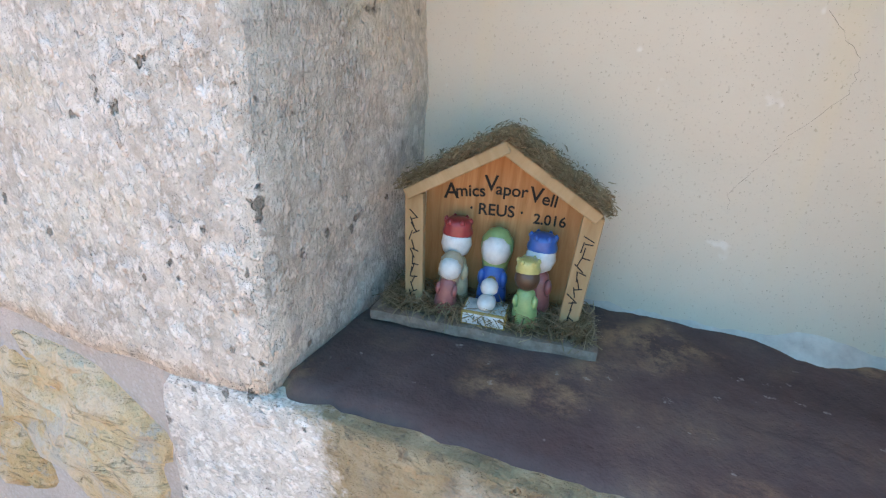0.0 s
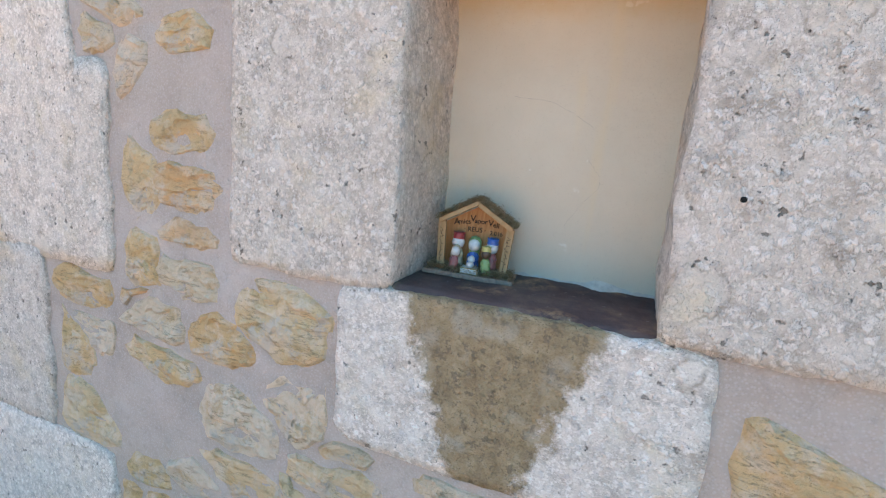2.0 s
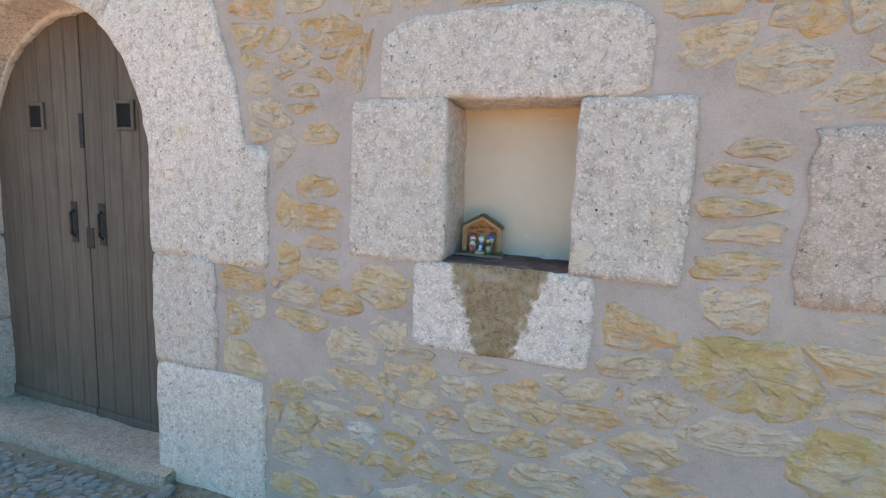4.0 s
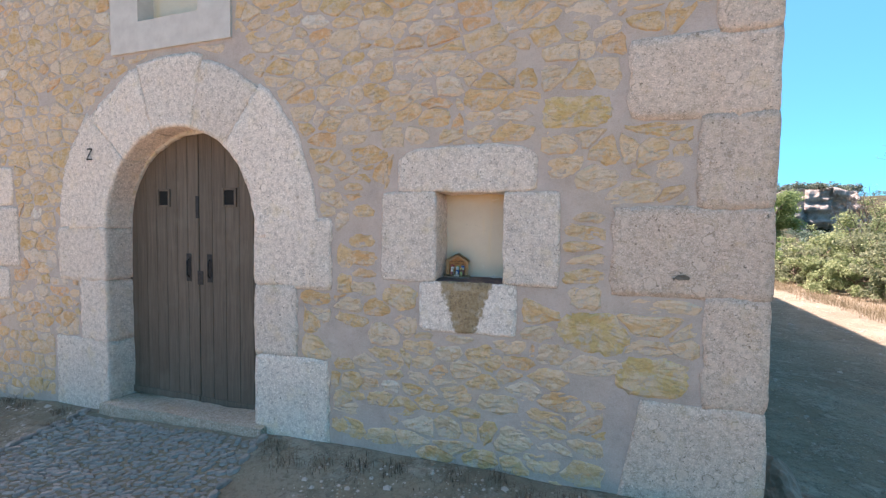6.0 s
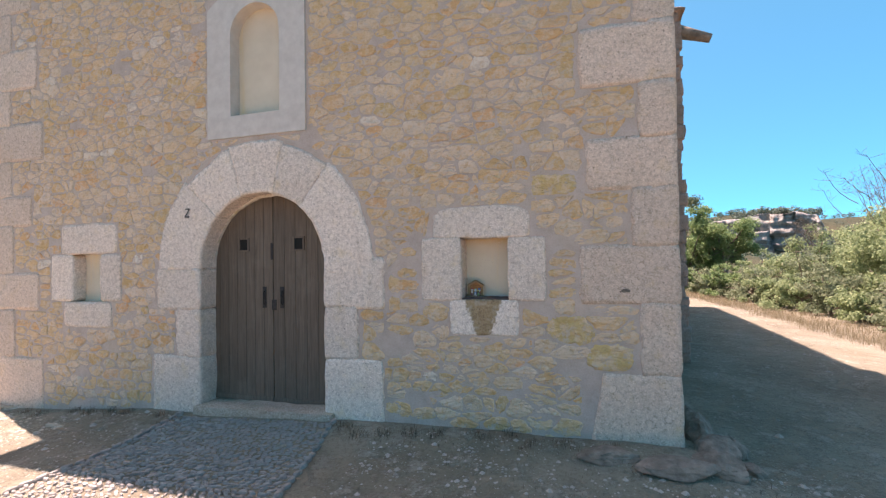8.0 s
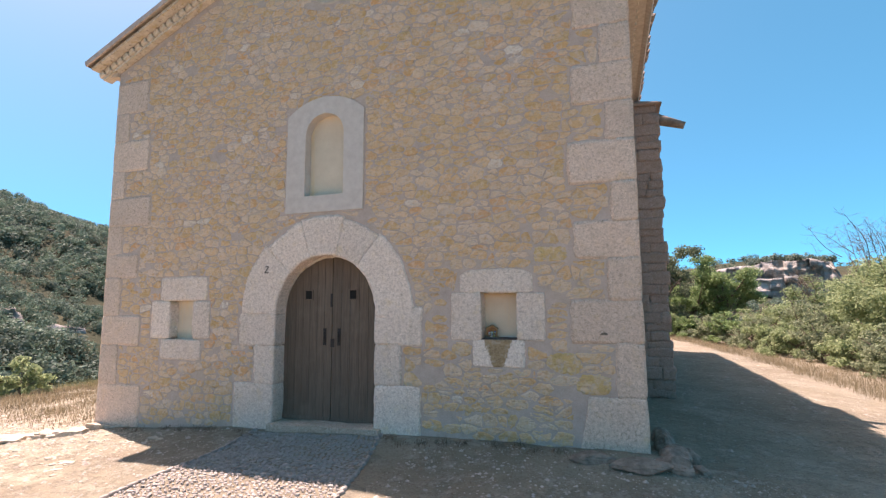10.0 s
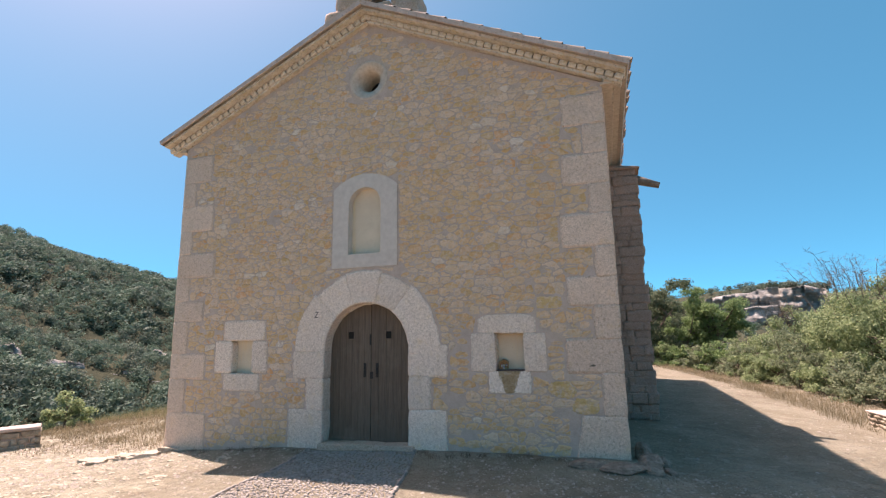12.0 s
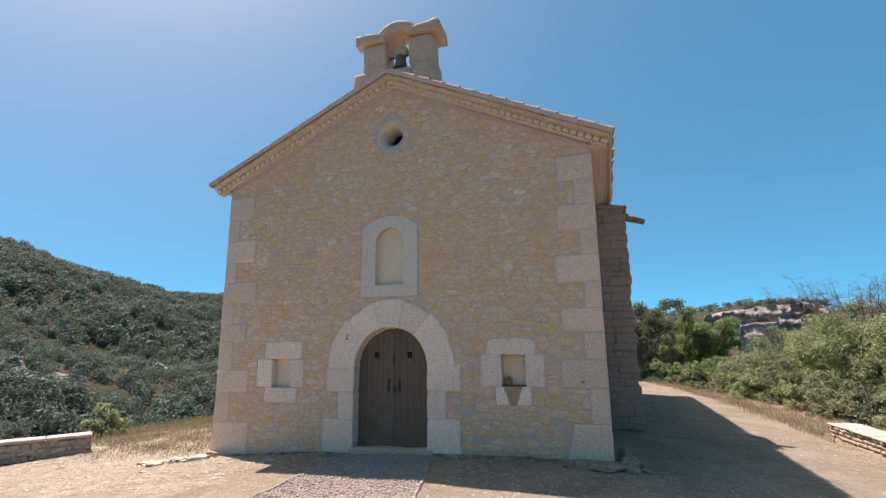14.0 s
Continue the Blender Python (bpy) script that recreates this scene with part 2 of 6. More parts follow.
TILE = plain("clay_tile", (0.27, 0.20, 0.15), (0.42, 0.35, 0.28), 7, 0.9, 0.006)
BRICK = plain("pale_clay_brick", (0.44, 0.36, 0.28), (0.62, 0.53, 0.43), 16, 0.92, 0.006)


def lichened(name, base, pale, dark, gold):
    """Plastered tile: mottled with lichen, soot spots and bare pale patches."""
    k = Nodes(name, 0.93, spec=0.12)
    at = k.where()
    c = k.ramp(k.noise(6, 7, 0.72, at), [(0.34, base), (0.62, pale)])
    c = k.mix(k.math("MULTIPLY", k.grey(k.noise(9, 6, 0.7, at), 0.52, 0.62), 0.6), c, gold)
    c = k.mix(k.math("MULTIPLY", k.grey(k.noise(17, 6, 0.75, at), 0.55, 0.64), 0.7), c, dark)
    k.color(c)
    k.bump(k.noise(14, 6, 0.7, at), 0.02, 0.8)
    return k.m


VERGE = lichened("mortared_tile_verge", (0.50, 0.42, 0.33), (0.70, 0.62, 0.52), (0.20, 0.165, 0.125), (0.55, 0.42, 0.22))
CAPPING = lichened("pink_verge_capping", (0.46, 0.34, 0.28), (0.60, 0.49, 0.42), (0.24, 0.19, 0.16), (0.52, 0.42, 0.33))
IRON = plain("dark_iron", (0.03, 0.028, 0.027), (0.07, 0.06, 0.055), 40, 0.6, 0.001, 0.6)
BLACK = plain("unlit_interior", (0.012, 0.011, 0.01), (0.02, 0.018, 0.016), 5, 0.95, 0)
BRONZE = plain("weathered_bronze", (0.10, 0.085, 0.07), (0.20, 0.17, 0.135), 30, 0.7, 0.001, 0.3)
ROCK = plain("brown_grey_rock", (0.14, 0.105, 0.078), (0.33, 0.26, 0.20), 9, 0.95, 0.03, detail=8)


def niche_plaster():
    """Cream plaster with a few stains near its head and hairline cracks."""
    k = Nodes("niche_plaster", 0.92, spec=0.15)
    at = k.where()
    c = k.ramp(k.noise(4, 5, 0.6, at), [(0.3, (0.624, 0.520, 0.385)), (0.7, (0.707, 0.600, 0.456))])
    specks = k.grey(k.noise(430, 2, 0.5, at), 0.66, 0.72)
    c = k.mix(k.math("MULTIPLY", specks, 0.4), c, (0.416, 0.300, 0.199))
    c = k.mix(k.math("MULTIPLY", k.grey(k.noise(620, 2, 0.5, at), 0.68, 0.72), 0.6), c, (0.229, 0.165, 0.114))
    c = k.mix(k.math("MULTIPLY", k.grey(k.noise(26, 3, 0.55, at), 0.70, 0.73), 0.6), c, (0.790, 0.720, 0.627))
    run = k.grey(k.noise(4, 3, 0.5, k.where((2.6, 1, 0.3))), 0.56, 0.74)
    c = k.mix(k.math("MULTIPLY", run, 0.5), c, (0.770, 0.570, 0.275))
    # a rusty tide mark where damp comes in at the niche's head
    xyz = k.add("ShaderNodeSeparateXYZ")
    k.link(at, xyz.inputs[0])
    high = k.math("ADD", xyz.outputs[2], k.math("MULTIPLY", k.math("SUBTRACT", k.noise(11, 5, 0.7, at), 0.5), 0.12))
    tide = k.math("MULTIPLY", k.grey(k.math("SUBTRACT", high, 1.0), 0.60, 0.69), k.grey(k.math("SUBTRACT", high, 1.0), 1.0, 0.9))
    c = k.mix(k.math("MULTIPLY", tide, 0.7), c, (0.603, 0.380, 0.142))
    k.color(c)
    k.bump(k.noise(60, 4, 0.6, at), 0.0015, 0.6)
    k.bump(specks, -0.001, 0.5)
    return k.m


PLASTER = niche_plaster()


def door_wood():
    k = Nodes("weathered_door_wood", 0.72, spec=0.25)
    g = k.noise(1.0, 6, 0.65, k.where((38, 38, 2.2)), 0.6)
    c = k.ramp(g, [(0.3, (0.105, 0.077, 0.055)), (0.55, (0.145, 0.108, 0.079)), (0.75, (0.18, 0.138, 0.103))])
    v = k.math("ADD", 0.92, k.math("MULTIPLY", k.random(), 0.16))
    comb = k.add("ShaderNodeCombineColor")
    for i in range(3):
        k.link(v, comb.inputs[i])
    c = k.mix(1.0, c, comb.outputs[0], "MULTIPLY")
    c = k.mix(k.math("MULTIPLY", k.grey(k.noise(2.3, 4, 0.6, k.where()), 0.5, 0.75), 0.3), c, (0.25, 0.20, 0.15))
    k.color(c)
    k.bump(g, 0.003, 0.7)
    return k.m


WOOD = door_wood()


def dirt():
    """Trodden pale earth with gravel, straw-coloured in patches."""
    k = Nodes("pale_earth", 0.97, spec=0.1)
    at = k.where()
    c = k.ramp(k.noise(0.9, 6, 0.65, at), [(0.3, (0.162, 0.137, 0.098)), (0.5, (0.223, 0.199, 0.142)), (0.72, (0.294, 0.270, 0.204))])
    c = k.mix(k.math("MULTIPLY", k.grey(k.noise(14, 5, 0.7, at), 0.5, 0.7), 0.5), c, (0.195, 0.168, 0.114))
    stones = k.grey(k.cells(34, at), 0.30, 0.12)
    c = k.mix(k.math("MULTIPLY", stones, k.grey(k.noise(2.2, 3, 0.6, at), 0.42, 0.62)), c, (0.392, 0.380, 0.300))
    c = k.mix(k.math("MULTIPLY", k.grey(k.noise(60, 3, 0.7, at), 0.55, 0.7), 0.35), c, (0.204, 0.180, 0.133))
    crust = k.grey(k.noise(4.5, 7, 0.72, at), 0.50, 0.60)
    c = k.mix(k.math("MULTIPLY", crust, 0.5), c, (0.357, 0.338, 0.270))
    # bare limestone crust comes through west of the door
    xyz = k.add("ShaderNodeSeparateXYZ")
    k.link(at, xyz.inputs[0])
    west = k.math("ADD", k.math("MULTIPLY", xyz.outputs[0], -0.25), k.math("MULTIPLY", k.math("SUBTRACT", k.noise(1.1, 6, 0.7, at), 0.5), 2.2))
    bare = k.grey(k.math("MULTIPLY", west, 0.5), 0.22, 0.40)
    pale = k.ramp(k.noise(3.2, 8, 0.75, at), [(0.36, (0.179, 0.161, 0.113)), (0.5, (0.280, 0.263, 0.193)), (0.64, (0.382, 0.367, 0.278))])
    c = k.mix(k.math("MULTIPLY", bare, 0.8), c, pale)
    c = k.mix(k.math("MULTIPLY", k.grey(k.noise(26, 6, 0.8, at), 0.50, 0.60), 0.5), c, (0.122, 0.104, 0.075))
    c = k.mix(k.math("MULTIPLY", k.grey(k.noise(0.5, 5, 0.7, at), 0.5, 0.62), 0.3), c, (0.204, 0.180, 0.124))
    k.color(c)
    k.bump(k.noise(5, 5, 0.65, at), 0.05, 0.6)
    k.bump(stones, 0.012, 0.5)
    k.bump(crust, 0.014, 0.8)
    k.bump(k.noise(90, 3, 0.7, at), 0.006, 0.8)
    return k.m


DIRT = dirt()


def hillside():
    k = Nodes("scrub_hillside", 0.97, spec=0.1)
    at = k.where()
    c = k.ramp(k.noise(0.07, 6, 0.7, at), [(0.35, (0.04, 0.046, 0.028)), (0.6, (0.06, 0.062, 0.038)), (0.74, (0.11, 0.095, 0.065)), (0.85, (0.26, 0.235, 0.195))])
    k.color(c)
    k.bump(k.noise(0.5, 5, 0.7, at), 0.8, 0.7)
    return k.m


HILL = hillside()


# ---- mesh helpers ----
def part(name, bm, material, parent=None, label="", smooth=False):
    """Link a bmesh as one mesh object, under a thing or part where one is given."""
    me = bpy.data.meshes.new(name)
    bm.to_mesh(me)
    bm.free()
    return mesh_object(name, me, material, parent, label, smooth)


def mesh_object(name, me, material, parent=None, label="", smooth=False):
    for m in material if isinstance(material, (list, tuple)) else [material]:
        me.materials.append(m)
    if smooth:
        me.polygons.foreach_set("use_smooth", [True] * len(me.polygons))
    ob = new(name, me)
    if parent is not None:
        ob.parent = parent
    if label:
        ob["label"] = label
    return ob


def raw_mesh(name, verts, faces):
    me = bpy.data.meshes.new(name)
    me.from_pydata([tuple(v) for v in verts], [], [tuple(int(i) for i in f) for f in faces])
    me.update()
    return me


def quads_mesh(name, verts, quads):
    """A mesh from numpy arrays: verts (n, 3) and faces (m, k)."""
    me = bpy.data.meshes.new(name)
    m, k = quads.shape
    me.vertices.add(len(verts))
    me.vertices.foreach_set("co", np.ascontiguousarray(verts, dtype=np.float32).ravel())
    me.loops.add(m * k)
    me.loops.foreach_set("vertex_index", np.ascontiguousarray(quads, dtype=np.int32).ravel())
    me.polygons.add(m)
    me.polygons.foreach_set("loop_start", np.arange(0, m * k, k, dtype=np.int32))
    me.update(calc_edges=True)
    me.validate()
    return me


def empty(name, label, category, group="", at=(0, 0, 0)):
    ob = new(name)
    ob.location = at
    return tagged(ob, label, category, group)


def cuboid(bm, x0, x1, y0, y1, z0, z1, bevel=0.0):
    vs = bmesh.ops.create_cube(bm, size=1.0, matrix=Matrix.Translation(((x0 + x1) / 2, (y0 + y1) / 2, (z0 + z1) / 2)) @ Matrix.Diagonal((x1 - x0, y1 - y0, z1 - z0, 1)))["verts"]
    if bevel:
        es = list({e for v in vs for e in v.link_edges})
        bmesh.ops.bevel(bm, geom=es, offset=bevel, segments=2, affect="EDGES", profile=0.5)
    return vs


def box(x0, x1, y0, y1, z0, z1, bevel=0.0):
    bm = bmesh.new()
    cuboid(bm, x0, x1, y0, y1, z0, z1, bevel)
    return bm


def hewn(size, cell=0.03, radius=0.012, rough=0.006, seed=0.0, shape=None, freq=9.0, flat=False):
    """A hewn block as a bmesh: a box of that size about the origin with worn edges and an uneven face, bent by shape(Vector) where given."""
    bm = bmesh.new()
    n = [max(2, min(26, int(round(s / cell)))) for s in size]
    index = {}
    h = [s / 2 for s in size]

    def vert(i, j, k):
        key = (i, j, k)
        if key not in index:
            p = Vector((size[0] * (i / n[0] - 0.5), size[1] * (j / n[1] - 0.5), size[2] * (k / n[2] - 0.5)))
            q = Vector([max(-h[a] + radius, min(h[a] - radius, p[a])) for a in range(3)])
            d = p - q
            if d.length > 1e-6:
                p = q + d.normalized() * radius
            index[key] = bm.verts.new(p)
        return index[key]

    for a, b, c in ((0, 1, 2), (1, 2, 0), (2, 0, 1)):
        for side in (0, n[c]):
            for i in range(n[a]):
                for j in range(n[b]):
                    q = []
                    for di, dj in ((0, 0), (1, 0), (1, 1), (0, 1)):
                        key = [0, 0, 0]
                        key[a], key[b], key[c] = i + di, j + dj, side
                        q.append(vert(*key))
                    bm.faces.new(q if side else q[::-1])
    off = Vector((seed * 7.13, seed * 3.77, seed * 5.31))
    for v in bm.verts:
        base = v.co + off
        w = noise.noise_vector(base * freq) * rough + noise.noise_vector(base * freq * 3.1) * rough * 0.45 + noise.noise_vector(base * 2.1) * rough * 1.6
        if flat:
            w.y *= 0.3
        v.co = v.co + w
        if shape:
            v.co = shape(v.co)
    return bm


def slab_block(name, parent, x0, x1, y0, y1, z0, z1, seed, material=None, lean=0.0, label="", cell=0.035, rough=0.006, radius=0.014, crown=0.0, shear=0.0, ragged=0.011, tight=False, corner=0):
    """A hewn block in the wall between those planes; lean: how far its left edge leans in at the head."""
    bm = hewn((x1 - x0, y1 - y0, z1 - z0), cell, radius, rough, seed, flat=True,
              shape=(lambda p: Vector((p.x + lean * (p.z / (z1 - z0) + 0.5) * (0.5 - p.x / (x1 - x0)), p.y, p.z))) if lean else None)
    for v in bm.verts:
        u, w = 2 * v.co.x / (x1 - x0), v.co.z / (z1 - z0) + 0.5
        v.co.z += shear * u * w - crown * w * abs(u) ** 5
        if tight:       # the beds above and below stay close, the free end is broken
            v.co.z += math.copysign(0.006, w - 0.5) * abs(2 * w - 1) ** 12
        nick = (0.25 if tight else 1.0) * abs(u) ** 7 * abs(2 * w - 1) ** 7 * ragged * (1.0 + 3.0 * abs(noise.noise(Vector((seed * 1.7 + (5 if u > 0 else 0), 2.3 if w > 0.5 else 7.1, 0.4)))))
        v.co.x -= math.copysign(nick, u)
        v.co.z -= math.copysign(nick, w - 0.5)
        jag = Vector((v.co.x + seed, v.co.y * 0.2, v.co.z)) * 17
        edge = max(abs(u), abs(2 * w - 1)) ** 6
        v.co.x += (0.12 if corner * u > 0.3 else 1.0) * ragged * edge * noise.noise(jag)
        v.co.z += (0.25 if tight else 1.0) * ragged * edge * noise.noise(jag + Vector((9, 4, 2)))
        v.co += Vector(((x0 + x1) / 2, (y0 + y1) / 2, (z0 + z1) / 2))
    return part(name, bm, material or STONE, parent, label, True)


def prism(loop, y0, y1, holes=()):
    """A slab between two y planes from a closed outline (x, z), with holes cut through."""
    bm = bmesh.new()
    es = []
    for pts in (loop, *holes):
        vs = [bm.verts.new((x, y0, z)) for x, z in pts]
        es += [bm.edges.new((vs[i], vs[(i + 1) % len(vs)])) for i in range(len(vs))]
    bmesh.ops.triangle_fill(bm, use_beauty=True, use_dissolve=False, edges=es)
    out = bmesh.ops.extrude_face_region(bm, geom=list(bm.faces))
    bmesh.ops.translate(bm, verts=[g for g in out["geom"] if isinstance(g, bmesh.types.BMVert)], vec=(0, y1 - y0, 0))
    bmesh.ops.recalc_face_normals(bm, faces=list(bm.faces))
    return bm


def arc(cx, cz, r, a0, a1, n):
    """Points of an arc; angles in degrees from straight up, clockwise."""
    return [(cx + r * math.sin(radians(a0 + (a1 - a0) * i / n)), cz + r * math.cos(radians(a0 + (a1 - a0) * i / n))) for i in range(n + 1)]


def arched(x0, x1, z0, spring, cz=None, n=20):
    """A round-headed outline."""
    r = (x1 - x0) / 2
    return [(x0, z0)] + arc((x0 + x1) / 2, spring, r, -90, 90, n) + [(x1, z0)]


# ---- ground ----
def table(x, xs, zs):
    return float(np.interp(x, xs, zs))


GX = [-60, -30, -14, -9.4, -6, -4.2, -1.7, 0, 1.5, 4.2, 7, 9, 14, 60]
GZ = [-9, -3.2, -1.25, -0.83, -0.66, -0.48, -0.32, -0.26, -0.21, -0.2, -0.25, -0.43, -0.55, -1.2]
AZ = [-180, -120, -75, -60.6, -56.5, -48.5, -42, -20, 0, 4, 8, 14, 20, 30, 60, 120, 180]
EL = [2.0, 5.0, 10.4, 9.6, 8.1, 5.7, 5.6, 4.0, 2.4, 2.7, 3.2, 4.2, 3.5, 3.0, 3.0, 2.0, 2.0]


def ground_z(x, y):
    """The lie of the land: a terrace round the chapel, a valley beyond it and hills far off."""
    z = table(x, GX, GZ)
    z += 0.05 * max(0.0, -y - 2.5) - 0.0006 * max(0.0, -y - 14) ** 2
    if abs(y) < 2.0:
        z += 0.085 * math.exp(-(y / 0.55) ** 2) * table(x, [-4.6, -3.5, -1.2, 0.9, 1.6, 4.2, 4.7], [0.0, 0.5, 0.95, 1.05, 1.4, 1.4, 0.0])
    d = math.hypot(x - 2, y + 1)
    a = math.degrees(math.atan2(x - 4, y + 9))
    left = max(0.0, min(1.0, (-a - 5) / 25))
    edge = 15.0 + 14 * (1 - left)
    if d > edge:
        rim = 240.0 + 60 * left
        top = math.tan(radians(float(np.interp(a, AZ, EL)))) * rim + 1.8
        low = -4 - 30 * left
        if d < 75:
            t = (d - edge) / (75 - edge)
            z = z * (1 - t) + low * t * t * (3 - 2 * t) + (1 - t) * 0.0
        elif d < rim:
            t = (d - 75) / (rim - 75)
            z = low + (top - low) * (t ** 0.85)
        else:
            z = top - (d - rim) * 0.03
        if 5 < a < 26:
            z -= 11.0 * min(1.0, (a - 5) / 4) * min(1.0, (26 - a) / 4) * max(0.0, min(1.0, (212 - d) / 20)) * min(1.0, d / 150)
        s = min(1.0, (d - edge) / 60)
        z += s * (noise.noise(Vector((x, y, 0)) * 0.018) * 9 + noise.noise(Vector((x, y, 5)) * 0.06) * 2.5) * (0.55 if d > rim * 0.85 else 1)
    else:
        z += 0.025 * noise.noise(Vector((x * 0.9, y * 0.9, 0))) + 0.012 * noise.noise(Vector((x * 3.1, y * 3.1, 2)))
    return z


def build_ground():
    """One sheet from the doorstep to the horizon, in rings that widen."""
    radii = [0.0]
    step = 0.16
    while radii[-1] < 3500:
        if radii[-1] > 11:
            step *= 1.05
        radii.append(radii[-1] + step)
    spokes = 240
    verts, faces = [], []
    for i, r in enumerate(radii):
        for j in range(spokes):
            a = 2 * math.pi * j / spokes
            x, y = 0.5 + r * math.cos(a), -0.5 + r * math.sin(a)
            verts.append((x, y, ground_z(x, y)))
    for i in range(len(radii) - 1):
        for j in range(spokes):
            k = (j + 1) % spokes
            faces.append((i * spokes + j, (i + 1) * spokes + j, (i + 1) * spokes + k, i * spokes + k))
    me = quads_mesh("ground", np.array(verts), np.array(faces))
    ob = mesh_object("ground", me, [DIRT, HILL], None, "", True)
    mid = np.array([verts[f[0]] for f in faces])
    far = (np.hypot(mid[:, 0] - 2, mid[:, 1] + 1) > 27) | ((mid[:, 0] < -15))
    me.polygons.foreach_set("material_index", far.astype(np.int32))
    tagged(ob, "pale trodden earth terrace falling to scrub-covered valley and hills", "ground", kind="structure")
    return ob


build_ground()

# ---- the chapel's walls ----
LEFT, RIGHT, EAVE_L, EAVE_R, APEX_X, APEX_Z = -4.25, 4.148, 5.62, 5.56, 0.03, 7.55
BACK = 13.5
ARCH_X, ARCH_Z, ARCH_R, ARCH_OUT = 0.035, 1.43, 0.80, 1.365


def build_front():
    outline = [(LEFT, -0.9), (LEFT, EAVE_L), (APEX_X, APEX_Z), (RIGHT, EAVE_R), (RIGHT, -0.9)]
    door = [(-0.80, -0.4)] + arc(ARCH_X, ARCH_Z, 0.835, -90, 90, 24) + [(0.87, -0.4)]
    niche = [(2.25, 1.06), (2.25, 1.72), (2.78, 1.72), (2.78, 1.06)]
    niche_left = [(-2.82, 0.97), (-2.82, 1.64), (-2.25, 1.64), (-2.25, 0.97)]
    upper = arched(-0.40, 0.40, 3.02, 4.0)
    oculus = arc(0.04, 6.40, 0.38, 0, 350, 35)
    ob = part("wall_front", prism(outline, 0.0, 0.62, (door, niche, niche_left, upper, oculus)), MORTAR)
    return tagged(ob, "gabled chapel front of ochre fieldstone rubble in grey mortar", "wall", kind="structure")


WALL = build_front()


def build_shell():
    for name, x0, x1, eave in (("wall_east", RIGHT - 0.62, RIGHT, EAVE_R), ("wall_west", LEFT, LEFT + 0.62, EAVE_L)):
        ob = part(name, box(x0, x1, 0.622, BACK, -1.2, eave + 0.12), MORTAR)
        tagged(ob, "plain rubble side wall of the chapel in shade", "wall", kind="structure")
    back = [(LEFT, -1.2), (LEFT, EAVE_L), (APEX_X, APEX_Z), (RIGHT, EAVE_R), (RIGHT, -1.2)]
    ob = part("wall_north", prism(back, BACK + 0.002, BACK + 0.6), MORTAR)
    tagged(ob, "plain rubble rear wall of the chapel", "wall", kind="structure")
    ob = part("floor", box(LEFT + 0.64, RIGHT - 0.64, 0.64, BACK - 0.02, -0.3, -0.12), BLACK)
    tagged(ob, "dark chapel floor behind the closed door", "floor", kind="structure")


build_shell()
BLOCKS = []          # x0, x1, z0, z1 of all dressed pieces, where no rubble lies


def dressed(name, parent, x0, x1, z0, z1, seed, y1=0.2, proud=0.010, **kw):
    kw = dict(dict(rough=0.009, radius=0.005), **kw)
    BLOCKS.append((x0, x1, z0, z1))
    return slab_block(name, parent, x0, x1, -proud, y1, z0, z1, seed, **kw)


# corner stones: z of each joint and how far the stone reaches in from the corner
RIGHT_QUOINS = [(-0.35, 0.485, 3.38), (0.49, 1.085, 3.845), (1.09, 1.575, 3.365), (1.58, 2.06, 3.79), (2.065, 2.49, 3.435), (2.495, 2.955, 3.86),
                (2.96, 3.46, 3.385), (3.465, 3.93, 3.83), (3.935, 4.42, 3.46), (4.425, 4.90, 3.80), (4.905, 5.40, 3.50)]
LEFT_QUOINS = [(-0.75, 0.255, -3.31), (0.26, 0.885, -3.86), (0.89, 1.36, -3.40), (1.365, 1.985, -3.88), (1.99, 2.38, -3.54), (2.385, 2.86, -3.92),
               (2.865, 3.34, -3.33), (3.345, 3.815, -3.95), (3.82, 4.34, -3.44), (4.345, 4.85, -3.93), (4.855, 5.40, -3.55)]
for i, (z0, z1, x) in enumerate(RIGHT_QUOINS):
    dressed("quoin", WALL, x, RIGHT + 0.012, z0 - 0.006, z1 + 0.006, 1 + i, 0.45, 0.006, ragged=0.022, tight=True, corner=1, rough=0.005, radius=0.003, lean=0.17 if i == 0 else 0.0, cell=0.045, material=STONE_QUOIN)
for i, (z0, z1, x) in enumerate(LEFT_QUOINS):
    dressed("quoin", WALL, LEFT - 0.012, x, z0 - 0.006, z1 + 0.006, 21 + i, 0.45, 0.006, ragged=0.022, tight=True, corner=-1, rough=0.005, radius=0.003, cell=0.045, material=STONE_QUOIN)


